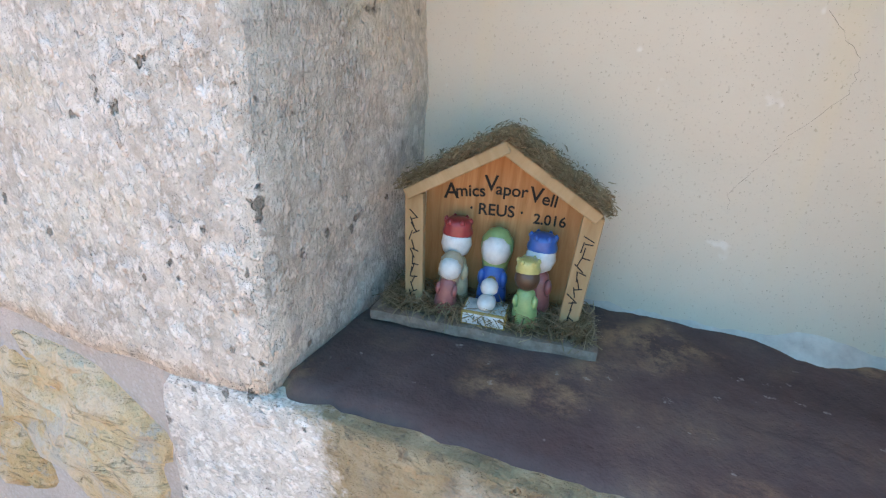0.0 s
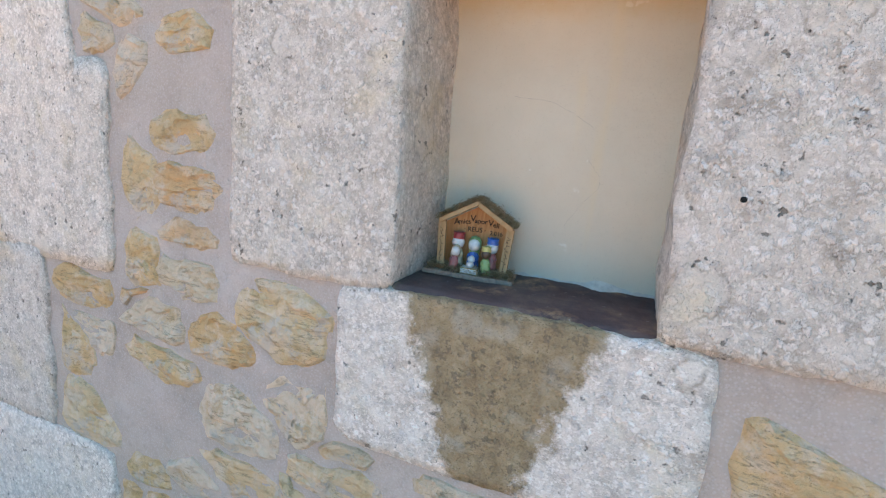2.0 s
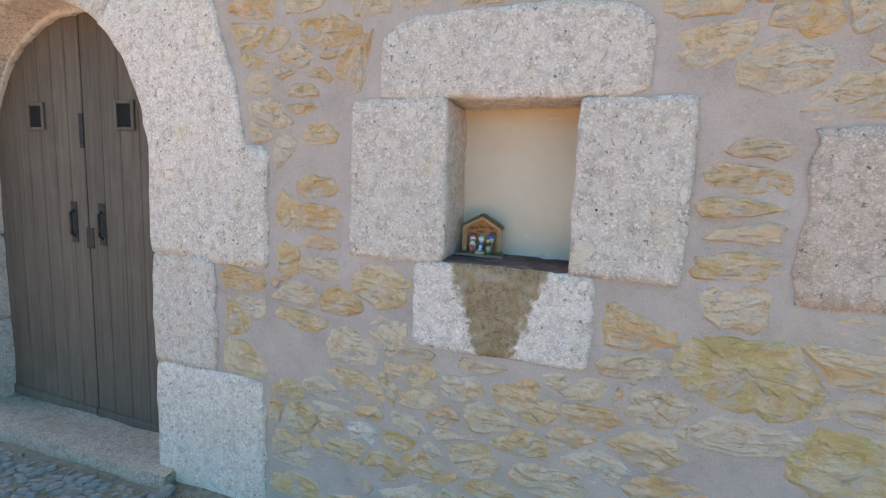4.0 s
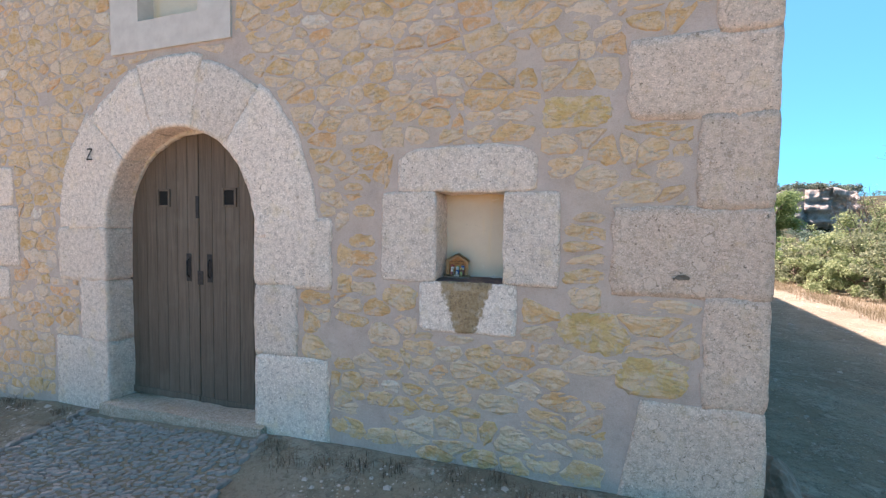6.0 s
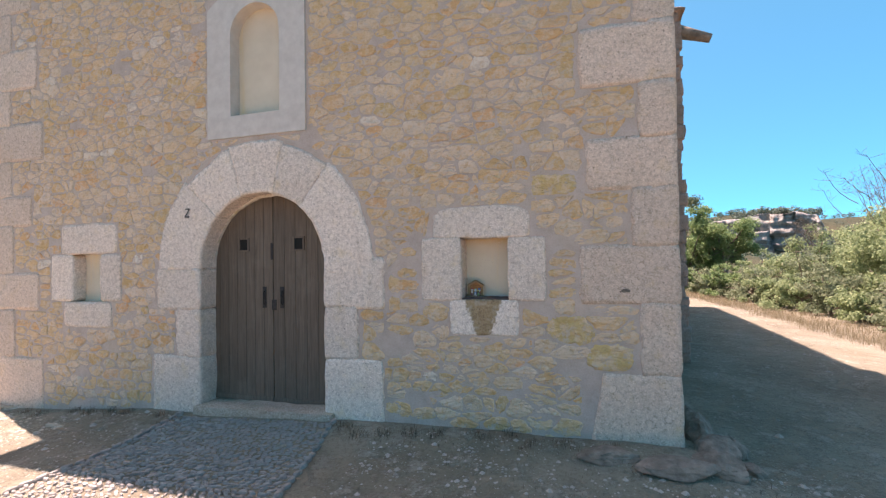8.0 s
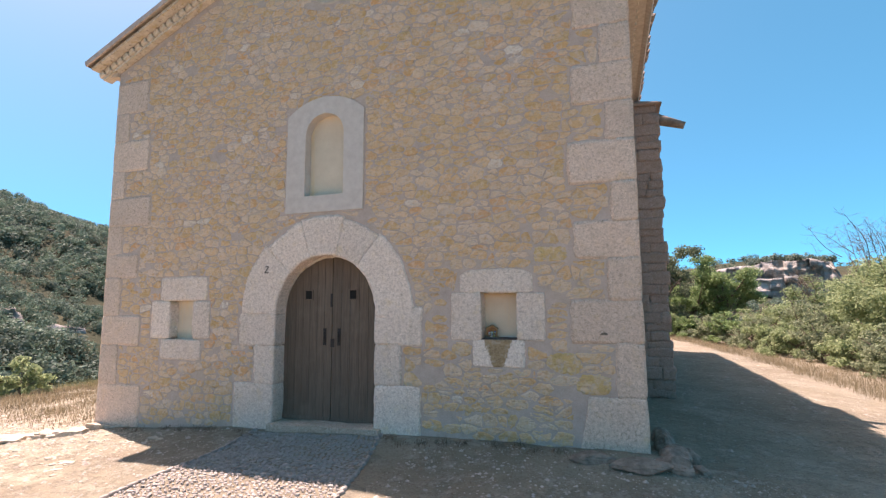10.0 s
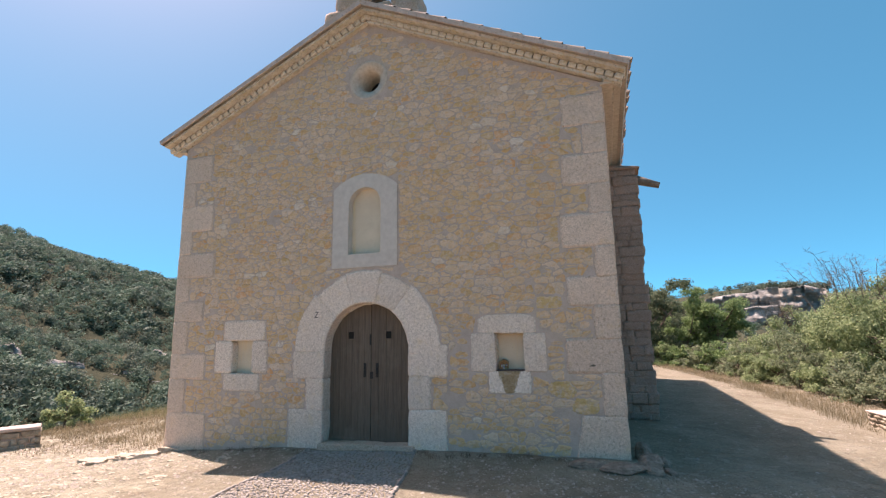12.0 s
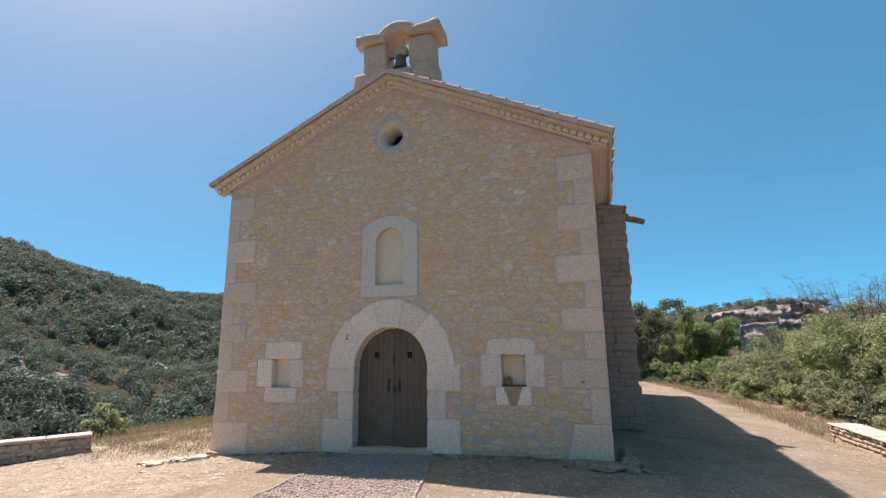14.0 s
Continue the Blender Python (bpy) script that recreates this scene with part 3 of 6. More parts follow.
# ---- the door ----
def build_door():
    door = empty("door_1", "arched double door of weathered brown planks, shut, in a stone surround", "door")
    tagged(door, kind="structure")
    left = [(-1.46, -0.765, -0.30, 0.40), (-1.115, -0.765, 0.405, 0.945), (-1.40, -0.765, 0.95, 1.405)]
    right = [(0.833, 1.49, -0.22, 0.47), (0.833, 1.222, 0.475, 1.005), (0.833, 1.515, 1.01, 1.495)]
    for i, b in enumerate(left + right):
        dressed("jamb_stone", door, b[0], b[1], b[2] - 0.006, b[3] + 0.006, 41 + i, 0.34, 0.007, corner=1 if i < 3 else -1, cell=0.035, ragged=0.024, tight=True, rough=0.007, radius=0.003)
    # arch stones, bent from straight blocks
    joints = [-91.5, -46, -17, 13, 39, 94.5]
    outs = [1.40, 1.345, 1.375, 1.34, 1.36]
    for i in range(5):
        a0, a1 = joints[i] - 0.25, joints[i + 1] + 0.25
        mid, half, ro = (a0 + a1) / 2, (a1 - a0) / 2, outs[i]
        width = radians(a1 - a0) * 1.08

        def bend(p, mid=mid, half=half, width=width, ro=ro):
            a = radians(mid + half * 2 * p.x / width)
            r = (ARCH_R + ro) / 2 + p.z
            out = max(0.0, p.z * 2 / (ro - ARCH_R)) ** 3
            r += out * (0.030 * noise.noise(Vector((a * 4.5, 3.1, 0))) + 0.020 * noise.noise(Vector((a * 17, 0.7, 0))))
            return Vector((ARCH_X + r * math.sin(a), p.y + 0.168, ARCH_Z + r * math.cos(a)))
        bm = hewn((width, 0.35, ro - ARCH_R), 0.034, 0.004, 0.009, 60 + i, bend, flat=True)
        part("voussoir", bm, STONE, door, "", True)
    # two leaves of planks
    y = 0.232
    for side, x0, x1 in (("left", -0.83, 0.028), ("right", 0.036, 0.90)):
        leaf = part("leaf", box(x0, x1, y + 0.035, y + 0.06, -0.12, 1.6), WOOD, door)
        n = 7 if side == "left" else 6
        for i in range(n):
            a, b = x0 + (x1 - x0) * i / n + 0.0012, x0 + (x1 - x0) * (i + 1) / n - 0.0012
            top = lambda x: ARCH_Z + math.sqrt(max(0.0, 0.87 ** 2 - (x - ARCH_X) ** 2))
            bm = bmesh.new()
            k = 4
            pts = [(a, -0.11)] + [(a + (b - a) * j / k, top(a + (b - a) * j / k)) for j in range(k + 1)] + [(b, -0.11)]
            bm.free()
            bm = prism(pts, y, y + 0.033)
            bmesh.ops.bevel(bm, geom=[e for e in bm.edges if all(v.co.y < y + 0.001 for v in e.verts) and abs(e.verts[0].co.x - e.verts[1].co.x) < 1e-4],
                            offset=0.003, segments=1, affect="EDGES")
            part("plank", bm, WOOD, leaf)
        part("kick_rail", box(x0 + 0.004, x1 - 0.004, y - 0.012, y - 0.001, -0.105, -0.045, 0.003), WOOD, leaf)
    return door


DOOR = build_door()


def build_fillet():
    """Crumbled mortar left under the arch, ragged where it has broken away over the door's head."""
    bm = bmesh.new()
    n, rows = 90, []
    for i in range(n + 1):
        a = radians(-82 + 128 * i / n)
        thick = 0.012 + 0.026 * max(0.0, math.sin(radians(180 * i / n))) + 0.016 * noise.noise(Vector((i * 0.22, 1.3, 0))) + 0.008 * noise.noise(Vector((i * 0.9, 4.1, 0)))
        r = ARCH_R + 0.012 - max(0.004, thick)
        rows.append([bm.verts.new((ARCH_X + q * math.sin(a), y, ARCH_Z + q * math.cos(a))) for q, y in ((ARCH_R + 0.02, 0.205), (r + 0.006, 0.196), (r, 0.206), (r + 0.003, 0.231))])
    for a, b in zip(rows, rows[1:]):
        for k in range(3):
            bm.faces.new((a[k], a[k + 1], b[k + 1], b[k]))
    bmesh.ops.recalc_face_normals(bm, faces=list(bm.faces))
    part("mortar_fillet", bm, VERGE, DOOR, "crumbled tan mortar under the arch", True)


build_fillet()
step = part("doorstep", hewn((1.76, 0.62, 0.20), 0.05, 0.02, 0.010, 77), STONE_STEP)
for v in step.data.vertices:
    v.co += Vector((0.06, 0.235, -0.195 + 0.035 * v.co.x))
tagged(step, "worn pale stone doorstep under the arched door", "step", kind="structure")


# ---- niches ----
def build_niche():
    n = tagged(empty("niche_right", "square wall niche framed by pale hewn stone with a stained sill", "niche"), kind="structure")
    dressed("lintel", n, 2.02, 2.94, 1.675, 1.965, 81, 0.24, 0.008, cell=0.022, rough=0.009, crown=0.05, ragged=0.007)
    dressed("jamb_stone", n, 1.905, 2.297, 1.092, 1.679, 82, 0.235, 0.0085, cell=0.02, rough=0.006, ragged=0.004)
    dressed("jamb_stone", n, 2.738, 3.08, 1.100, 1.679, 83, 0.235, 0.0085, cell=0.02, rough=0.006, ragged=0.004)
    dressed("sill_stone", n, 2.19, 2.83, 0.772, 1.107, 84, 0.235, 0.007, cell=0.02, rough=0.006, material=STONE_STAINED, shear=-0.001, ragged=0.007, radius=0.003)
    part("plaster_back", box(2.24, 2.79, 0.205, 0.30, 1.05, 1.73), PLASTER, n)
    return n


NICHE = build_niche()


def build_left_niche():
    n = tagged(empty("niche_left", "small square wall niche framed by pale hewn stone", "niche"), kind="structure")
    dressed("lintel", n, -2.985, -2.03, 1.60, 1.975, 91, 0.24, 0.007, ragged=0.007)
    dressed("jamb_stone", n, -3.165, -2.768, 1.01, 1.595, 92, 0.235, 0.007, ragged=0.007)
    dressed("jamb_stone", n, -2.303, -1.968, 1.015, 1.595, 93, 0.235, 0.007, ragged=0.007)
    dressed("sill_stone", n, -2.935, -2.12, 0.69, 1.005, 94, 0.235, 0.007, ragged=0.007)
    part("plaster_back", box(-2.83, -2.24, 0.15, 0.30, 0.96, 1.65), PLASTER, n)


build_left_niche()


def build_upper_niche():
    n = tagged(empty("niche_upper", "tall round-headed niche with a smooth pale stone frame", "niche"), kind="structure")
    r = 0.93
    top = arc(0.0, 4.56 - r, r, -43, 43, 18)
    outer = [(-0.638, 2.855), (-0.638, 4.27)] + top + [(0.634, 4.27), (0.634, 2.855)]
    inner = arched(-0.322, 0.318, 3.094, 3.99)
    bm = prism(outer, -0.02, 0.20, (inner,))
    part("frame", bm, FRAME, n)
    part("plaster_back", box(-0.42, 0.42, 0.125, 0.25, 3.0, 4.42), PLASTER, n)
    BLOCKS.append((-0.64, 0.64, 2.85, 4.45))


build_upper_niche()


def build_oculus():
    n = tagged(empty("oculus", "small round splayed window opening high in the gable", "window"), kind="structure")
    bm = bmesh.new()
    rings = []
    for r, y in ((0.40, 0.02), (0.385, -0.012), (0.36, -0.006), (0.22, 0.045), (0.21, 0.5)):
        rings.append([bm.verts.new((0.04 + r * math.sin(2 * math.pi * i / 40), y, 6.40 + r * math.cos(2 * math.pi * i / 40))) for i in range(40)])
    for a, b in zip(rings, rings[1:]):
        for i in range(40):
            bm.faces.new((a[i], a[(i + 1) % 40], b[(i + 1) % 40], b[i]))
    bmesh.ops.recalc_face_normals(bm, faces=list(bm.faces))
    part("splay", bm, BRICK, n, "", True)
    part("dark_room", box(-0.3, 0.4, 0.51, 0.56, 6.0, 6.72), BLACK, n)


build_oculus()


# ---- roof ----
def build_roof():
    roof = tagged(empty("roof", "pitched roof of weathered clay barrel tiles with a corbelled brick verge", "roof"), kind="structure")
    yf, over = -0.34, 0.38
    for sign, xe, ze in ((-1, LEFT - over, EAVE_L + 0.045), (1, RIGHT + over, EAVE_R + 0.045)):
        run, rise = xe - APEX_X, (APEX_Z + 0.20) - ze
        length = math.hypot(run, rise)
        ux, uz = run / length, -rise / length
        nx, nz = -uz * sign, ux * sign
        # boarding under the tiles
        pts = [(APEX_X, APEX_Z + 0.20), (xe, ze), (xe + nx * 0.05, ze + nz * 0.05), (APEX_X, APEX_Z + 0.26)]
        part("deck", prism(pts, yf + 0.02, BACK + 0.7), BRICK, roof)
        # barrel tiles, column by column
        verts, faces = [], []
        ncol = int((BACK + 0.7 - yf) / 0.21)
        nrow = int(length / 0.36)
        rnd = random.Random(5 + sign)
        for c in range(ncol):
            yc = yf + 0.10 + 0.21 * c
            for r in range(nrow):
                s0, s1 = length - 0.36 * r + rnd.uniform(-0.012, 0.03), length - 0.36 * (r + 1) - 0.05
                if s1 < 0:
                    s1 = 0
                base = len(verts)
                for s, rad, lift in ((s0, 0.082, 0.055 + 0.02), (s1, 0.068, 0.055)):
                    for k in range(7):
                        a = math.pi * k / 6
                        h = lift + rad * math.sin(a)
                        verts.append((APEX_X + ux * s + nx * h, yc + rad * 1.15 * math.cos(a), APEX_Z + 0.20 + uz * s + nz * h))
                for k in range(6):
                    faces.append((base + k, base + k + 1, base + 8 + k, base + 7 + k))
        ob = mesh_object("roof_tiles", quads_mesh("roof_tiles", np.array(verts), np.array(faces)), TILE, roof, "", True)
        ob["kind"] = "stuff"
        # verge: corbelled courses along the gable
        def along(s, h, y):
            return Vector((APEX_X + ux * s - nx * h, y, APEX_Z + 0.20 + uz * s - nz * h))
        def course(name, h0, h1, y0, label=""):
            bm = bmesh.new()
            a = [along(0, h0, y0), along(length - 0.02, h0, y0), along(length - 0.02, h1, y0), along(0, h1, y0)]
            va = [bm.verts.new(p) for p in a]
            vb = [bm.verts.new(p + Vector((0, 0.36 - y0 - 0.3, 0))) for p in a]
            bm.faces.new(va)
            bm.faces.new(vb[::-1])
            for i in range(4):
                bm.faces.new((va[i], vb[i], vb[(i + 1) % 4], va[(i + 1) % 4]))
            bmesh.ops.recalc_face_normals(bm, faces=list(bm.faces))
            part(name, bm, VERGE, roof, label)
        course("corbel_course", 0.002, 0.05, -0.27)
        course("corbel_course", 0.145, 0.185, -0.10)
        bm0 = None
        n = int(length / 0.15)
        proto = None
        for i in range(n):
            p = along(0.09 + i * 0.15, 0.098, -0.09)
            if proto is None:
                bm0 = bmesh.new()
                cuboid(bm0, -0.066, 0.066, -0.055, 0.06, -0.044, 0.044, 0.016)
                ob = part("tile_dentil", bm0, VERGE, roof)
                proto = ob
            else:
                ob = new("tile_dentil", proto.data)
                ob.parent = roof
            ob.matrix_basis = Matrix.Translation(p) @ Matrix.Rotation(math.atan2(-uz * sign, ux * sign) * (1 if sign > 0 else 1), 4, "Y") @ Matrix.Rotation(radians(12 * sign), 4, "Z")
        # mortared verge capping in a few lengths
        s = 0.0
        rnd2 = random.Random(9 + sign)
        while s < length - 0.1:
            e = min(length + 0.01, s + rnd2.uniform(0.7, 1.3))
            lift = rnd2.uniform(-0.006, 0.012)
            quad = [along(s, 0.0, 0), along(e - 0.008, 0.0, 0), along(e - 0.008, -0.085 - lift, 0), along(s, -0.085 - lift, 0)]
            part("verge_slab", prism([(q.x, q.z) for q in quad], yf - 0.01, yf + 0.24), CAPPING, roof)
            s = e
    # eaves along the side: courses under the tiles
    for x0, x1, z in ((RIGHT, RIGHT + 0.30, EAVE_R), (LEFT - 0.30, LEFT, EAVE_L)):
        part("eaves_course", box(x0 - 0.02, x1, -0.08, BACK + 0.5, z + 0.035, z + 0.075), BRICK, roof)
        part("eaves_course", box(x0 - 0.02 if x0 > 0 else x0 + 0.14, x1 - 0.14 if x0 > 0 else x1, -0.06, BACK + 0.5, z - 0.07, z - 0.03), BRICK, roof)
        proto = None
        for i in range(90):
            y = -0.02 + i * 0.165
            if y > BACK:
                break
            if proto is None:
                ob = proto = part("tile_dentil", box(-0.09, 0.09, -0.05, 0.05, -0.03, 0.033, 0.01), BRICK, roof)
            else:
                ob = new("tile_dentil", proto.data)
                ob.parent = roof
            ob.matrix_basis = Matrix.Translation((x0 + 0.10 if x0 > 0 else x1 - 0.10, y, z + 0.0)) @ Matrix.Rotation(radians(14), 4, "Z")


build_roof()


# ---- buttress with spout ----
def build_buttress():
    b = tagged(empty("buttress", "tall rough stone buttress against the side wall, in shade", "buttress"), kind="structure")
    rnd = random.Random(3)
    z, i = -0.5, 0
    while z < 5.3:
        h = rnd.uniform(0.11, 0.24)
        h = min(h, 5.36 - z)
        x, xe = RIGHT + 0.005, 4.875 - 0.006 * z
        cuts = [x] + sorted(x + (xe - x) * q for q in (rnd.uniform(0.2, 0.45), rnd.uniform(0.5, 0.8))[:rnd.choice((1, 2))]) + [xe + rnd.uniform(-0.045, 0.035)]
        for a, e in zip(cuts, cuts[1:]):
            slab_block("buttress_stone", b, a - 0.008, e + 0.008, 4.0 + rnd.uniform(-0.012, 0.012), 5.3, z - 0.008, z + h + 0.008, 120 + i, STONE_SHADED, cell=0.05, rough=0.02, radius=0.002, ragged=0.002)
            i += 1
        z += h
    slab_block("coping", b, RIGHT + 0.01, 4.93, 3.95, 5.4, 5.36, 5.46, 190, STONE_SHADED, cell=0.08, shear=-0.06)
    return b


build_buttress()
sp = bmesh.new()
bmesh.ops.create_cone(sp, cap_ends=True, segments=10, radius1=0.13, radius2=0.07, depth=0.8, matrix=Matrix.Translation((4.98, 4.35, 5.14)) @ Matrix.Rotation(radians(111), 4, "Y"))
spout = part("water_spout", sp, ROCK, None, "", True)
tagged(spout, "dark weathered stone water spout jutting from the buttress head", "spout")


# ---- belfry ----
def build_belfry():
    b = empty("belfry", "small stone bell gable with rounded head on the ridge", "belfry")
    y0, y1 = 0.22, 0.78
    slab_block("base_stone", b, -1.10, -0.36, y0, y1, 7.35, 8.22, 201, STONE_BELFRY, cell=0.07, rough=0.012, radius=0.03)
    slab_block("base_stone", b, -0.35, 0.36, y0 + 0.01, y1, 7.35, 8.20, 202, STONE_BELFRY, cell=0.07, rough=0.012, radius=0.03)
    taper = lambda p: Vector((p.x + (0.16 * (0.5 - p.z / 0.9) ** 2 if p.x > 0 else 0), p.y, p.z))
    bm = hewn((0.56, y1 - y0, 0.9), 0.06, 0.03, 0.014, 203, taper)
    for v in bm.verts:
        v.co += Vector((0.66, (y0 + y1) / 2, 7.82))
    part("base_stone", bm, STONE_BELFRY, b, "", True)
    for x0, x1, s in ((-0.86, -0.28, 204), (0.31, 0.88, 206)):
        slab_block("pier", b, x0, x1, y0 + 0.02, y1 - 0.02, 8.20, 8.94, s, STONE_BELFRY, cell=0.06, rough=0.012, radius=0.025)
        wing = -1 if x0 < 0 else 1
        slope = lambda p, w=wing: Vector((p.x, p.y, p.z * (0.75 + 0.5 * (0.5 + w * p.x / 0.72)) + 0.04 * w * p.x))
        bm = hewn((0.76, 0.74, 0.22), 0.05, 0.015, 0.022, s + 1, slope)
        for v in bm.verts:
            v.co += Vector(((x0 + x1) / 2 + wing * 0.09, 0.50, 9.06))
        part("cornice", bm, STONE_BELFRY, b, "", True)

    def bend(p):
        a = p.x / 0.62
        r = 0.46 + p.z
        return Vector((0.02 + r * math.sin(a), p.y + 0.50, 8.86 + r * 0.92 * math.cos(a)))
    part("arch_head", hewn((1.66, 0.60, 0.30), 0.06, 0.03, 0.012, 210, bend), STONE_BELFRY, b, "", True)
    bm = bmesh.new()
    bmesh.ops.create_cone(bm, cap_ends=True, segments=8, radius1=0.018, radius2=0.018, depth=0.66, matrix=Matrix.Translation((0.02, 0.46, 8.62)) @ Matrix.Rotation(radians(90), 4, "Y"))
    part("bell_bar", bm, IRON, b)
    return b


build_belfry()


def lathe(bm, profile, segments=20, centre=(0, 0, 0), mat=0, squash=1.0):
    """Turn (radius, height) pairs about an upright axis into bm."""
    rings = []
    for r, z in profile:
        rings.append([bm.verts.new((centre[0] + r * math.cos(2 * math.pi * i / segments), centre[1] + squash * r * math.sin(2 * math.pi * i / segments), centre[2] + z)) for i in range(segments)])
    for a, b in zip(rings, rings[1:]):
        for i in range(segments):
            f = bm.faces.new((a[i], a[(i + 1) % segments], b[(i + 1) % segments], b[i]))
            f.material_index, f.smooth = mat, True
    for ring, flip in ((rings[0], True), (rings[-1], False)):
        f = bm.faces.new(ring[::-1] if flip else ring)
        f.material_index = mat


def build_bell():
    bell = empty("church_bell", "small dark bronze bell hanging in the stone belfry", "bell")
    bm = bmesh.new()
    lathe(bm, [(0.19, 0.0), (0.185, 0.03), (0.15, 0.10), (0.125, 0.22), (0.12, 0.31), (0.09, 0.37), (0.03, 0.39)], 24, (0.02, 0.46, 8.28))
    part("body", bm, BRONZE, bell, "", False)
    bm = hewn((0.40, 0.18, 0.24), 0.05, 0.03, 0.008, 215, lambda p: Vector((p.x * (1.0 - 0.5 * abs(p.z) / 0.24), p.y, p.z)))
    for v in bm.verts:
        v.co += Vector((0.02, 0.46, 8.74))
    part("yoke", bm, STONE_BELFRY, bell, "pale worn bell yoke", True)


build_bell()


# ---- door furniture ----
def build_door_furniture():
    y = 0.232
    for x in (-0.362, 0.372):
        grille = part("peep_window", box(x - 0.052, x + 0.052, y - 0.006, y + 0.001, 1.615, 1.735), BLACK, DOOR, "small dark square peep opening")
        for a, b, c, d in ((-0.075, -0.053, 1.597, 1.753), (0.053, 0.075, 1.597, 1.753)):
            part("frame_bar", box(x + a, x + b, y - 0.014, y - 0.0005, c, d, 0.003), WOOD, grille)
        for c, d in ((1.597, 1.614), (1.736, 1.753)):
            part("frame_bar", box(x - 0.0525, x + 0.0525, y - 0.013, y - 0.0005, c, d, 0.003), WOOD, grille)
    for x in (-0.085, 0.15):
        plate = part("handle_plate", box(x - 0.027, x + 0.027, y - 0.004, y + 0.001, 0.955, 1.195, 0.002), IRON, DOOR, "dark stained iron pull plate")
        pts = [(x, y, 1.15), (x, y - 0.022, 1.13), (x, y - 0.022, 1.01), (x, y, 0.99)]
        c = bpy.data.curves.new("pull", "CURVE")
        c.dimensions, c.bevel_depth, c.bevel_resolution = "3D", 0.008, 2
        sp = c.splines.new("POLY")
        sp.points.add(3)
        for p, q in zip(sp.points, pts):
            p.co = (*q, 1)
        tmp = new("pull", c)
        me = bpy.data.meshes.new_from_object(tmp)
        bpy.data.objects.remove(tmp)
        mesh_object("pull_handle", me, IRON, plate)
    part("lock_plate", box(0.012, 0.075, y - 0.004, y + 0.001, 0.93, 1.05, 0.002), IRON, DOOR, "iron lock plate")
    part("bolt_plate", box(0.0, 0.035, y - 0.005, y + 0.001, 1.50, 1.69, 0.002), IRON, DOOR, "iron bolt plate")


build_door_furniture()


# ---- niche sill, its stain ----
def stained_stone():
    """The dark weathered top of the sill and the brown run below it."""
    k = Nodes("water_stained_sill", 0.95, spec=0.1)
    at = k.where()
    c = k.ramp(k.noise(9, 6, 0.7, at), [(0.3, (0.085, 0.052, 0.047)), (0.5, (0.125, 0.080, 0.072)), (0.62, (0.17, 0.108, 0.085)), (0.74, (0.30, 0.18, 0.105))])
    tan = k.math("MULTIPLY", k.grey(k.noise(7, 3, 0.5, at), 0.54, 0.66), k.grey(k.noise(45, 6, 0.75, at), 0.42, 0.60))
    c = k.mix(k.math("MULTIPLY", tan, 0.75), c, (0.44, 0.26, 0.14))
    c = k.mix(k.math("MULTIPLY", k.grey(k.noise(90, 3, 0.6, at), 0.68, 0.73), 0.5), c, (0.42, 0.36, 0.31))
    k.color(c)
    k.bump(k.noise(26, 5, 0.65, at), 0.006, 0.8)
    k.bump(k.noise(140, 3, 0.7, at), 0.002, 0.8)
    return k.m


def build_sill():
    # the stained top: a thin uneven skin, ragged towards the wall face
    bm = bmesh.new()
    nx, ny = 46, 22
    grid = []
    for j in range(ny + 1):
        row = []
        for i in range(nx + 1):
            x = 2.283 + (2.745 - 2.283) * i / nx
            yf = 0.001 + 0.010 * noise.noise(Vector((x * 30, 0, 3))) + 0.009 * noise.noise(Vector((x * 80, 1, 3)))
            yb = 0.222
            t = j / ny
            y = yf + (yb - yf) * t
            z = 1.1105 - 0.002 * (x - 2.28) / 0.47 + 0.012 * t + 0.0022 * noise.noise(Vector((x * 28, y * 28, 7)))
            z += 0.006 * max(0.0, t - 0.62) / 0.38 * (0.5 + 0.9 * noise.noise(Vector((x * 9, 0.2, 4)))) 
            if j == 0:
                z -= 0.010
            row.append(bm.verts.new((x, y, z)))
        grid.append(row)
    for j in range(ny):
        for i in range(nx):
            bm.faces.new((grid[j][i], grid[j][i + 1], grid[j + 1][i + 1], grid[j + 1][i]))
    lower = [bm.verts.new((v.co.x, v.co.y + 0.02, 1.075)) for v in grid[0]]
    for i in range(nx):
        bm.faces.new((lower[i], lower[i + 1], grid[0][i + 1], grid[0][i]))
    bmesh.ops.recalc_face_normals(bm, faces=list(bm.faces))
    part("sill_top", bm, stained_stone(), NICHE, "dark water-stained sill top", True)


build_sill()


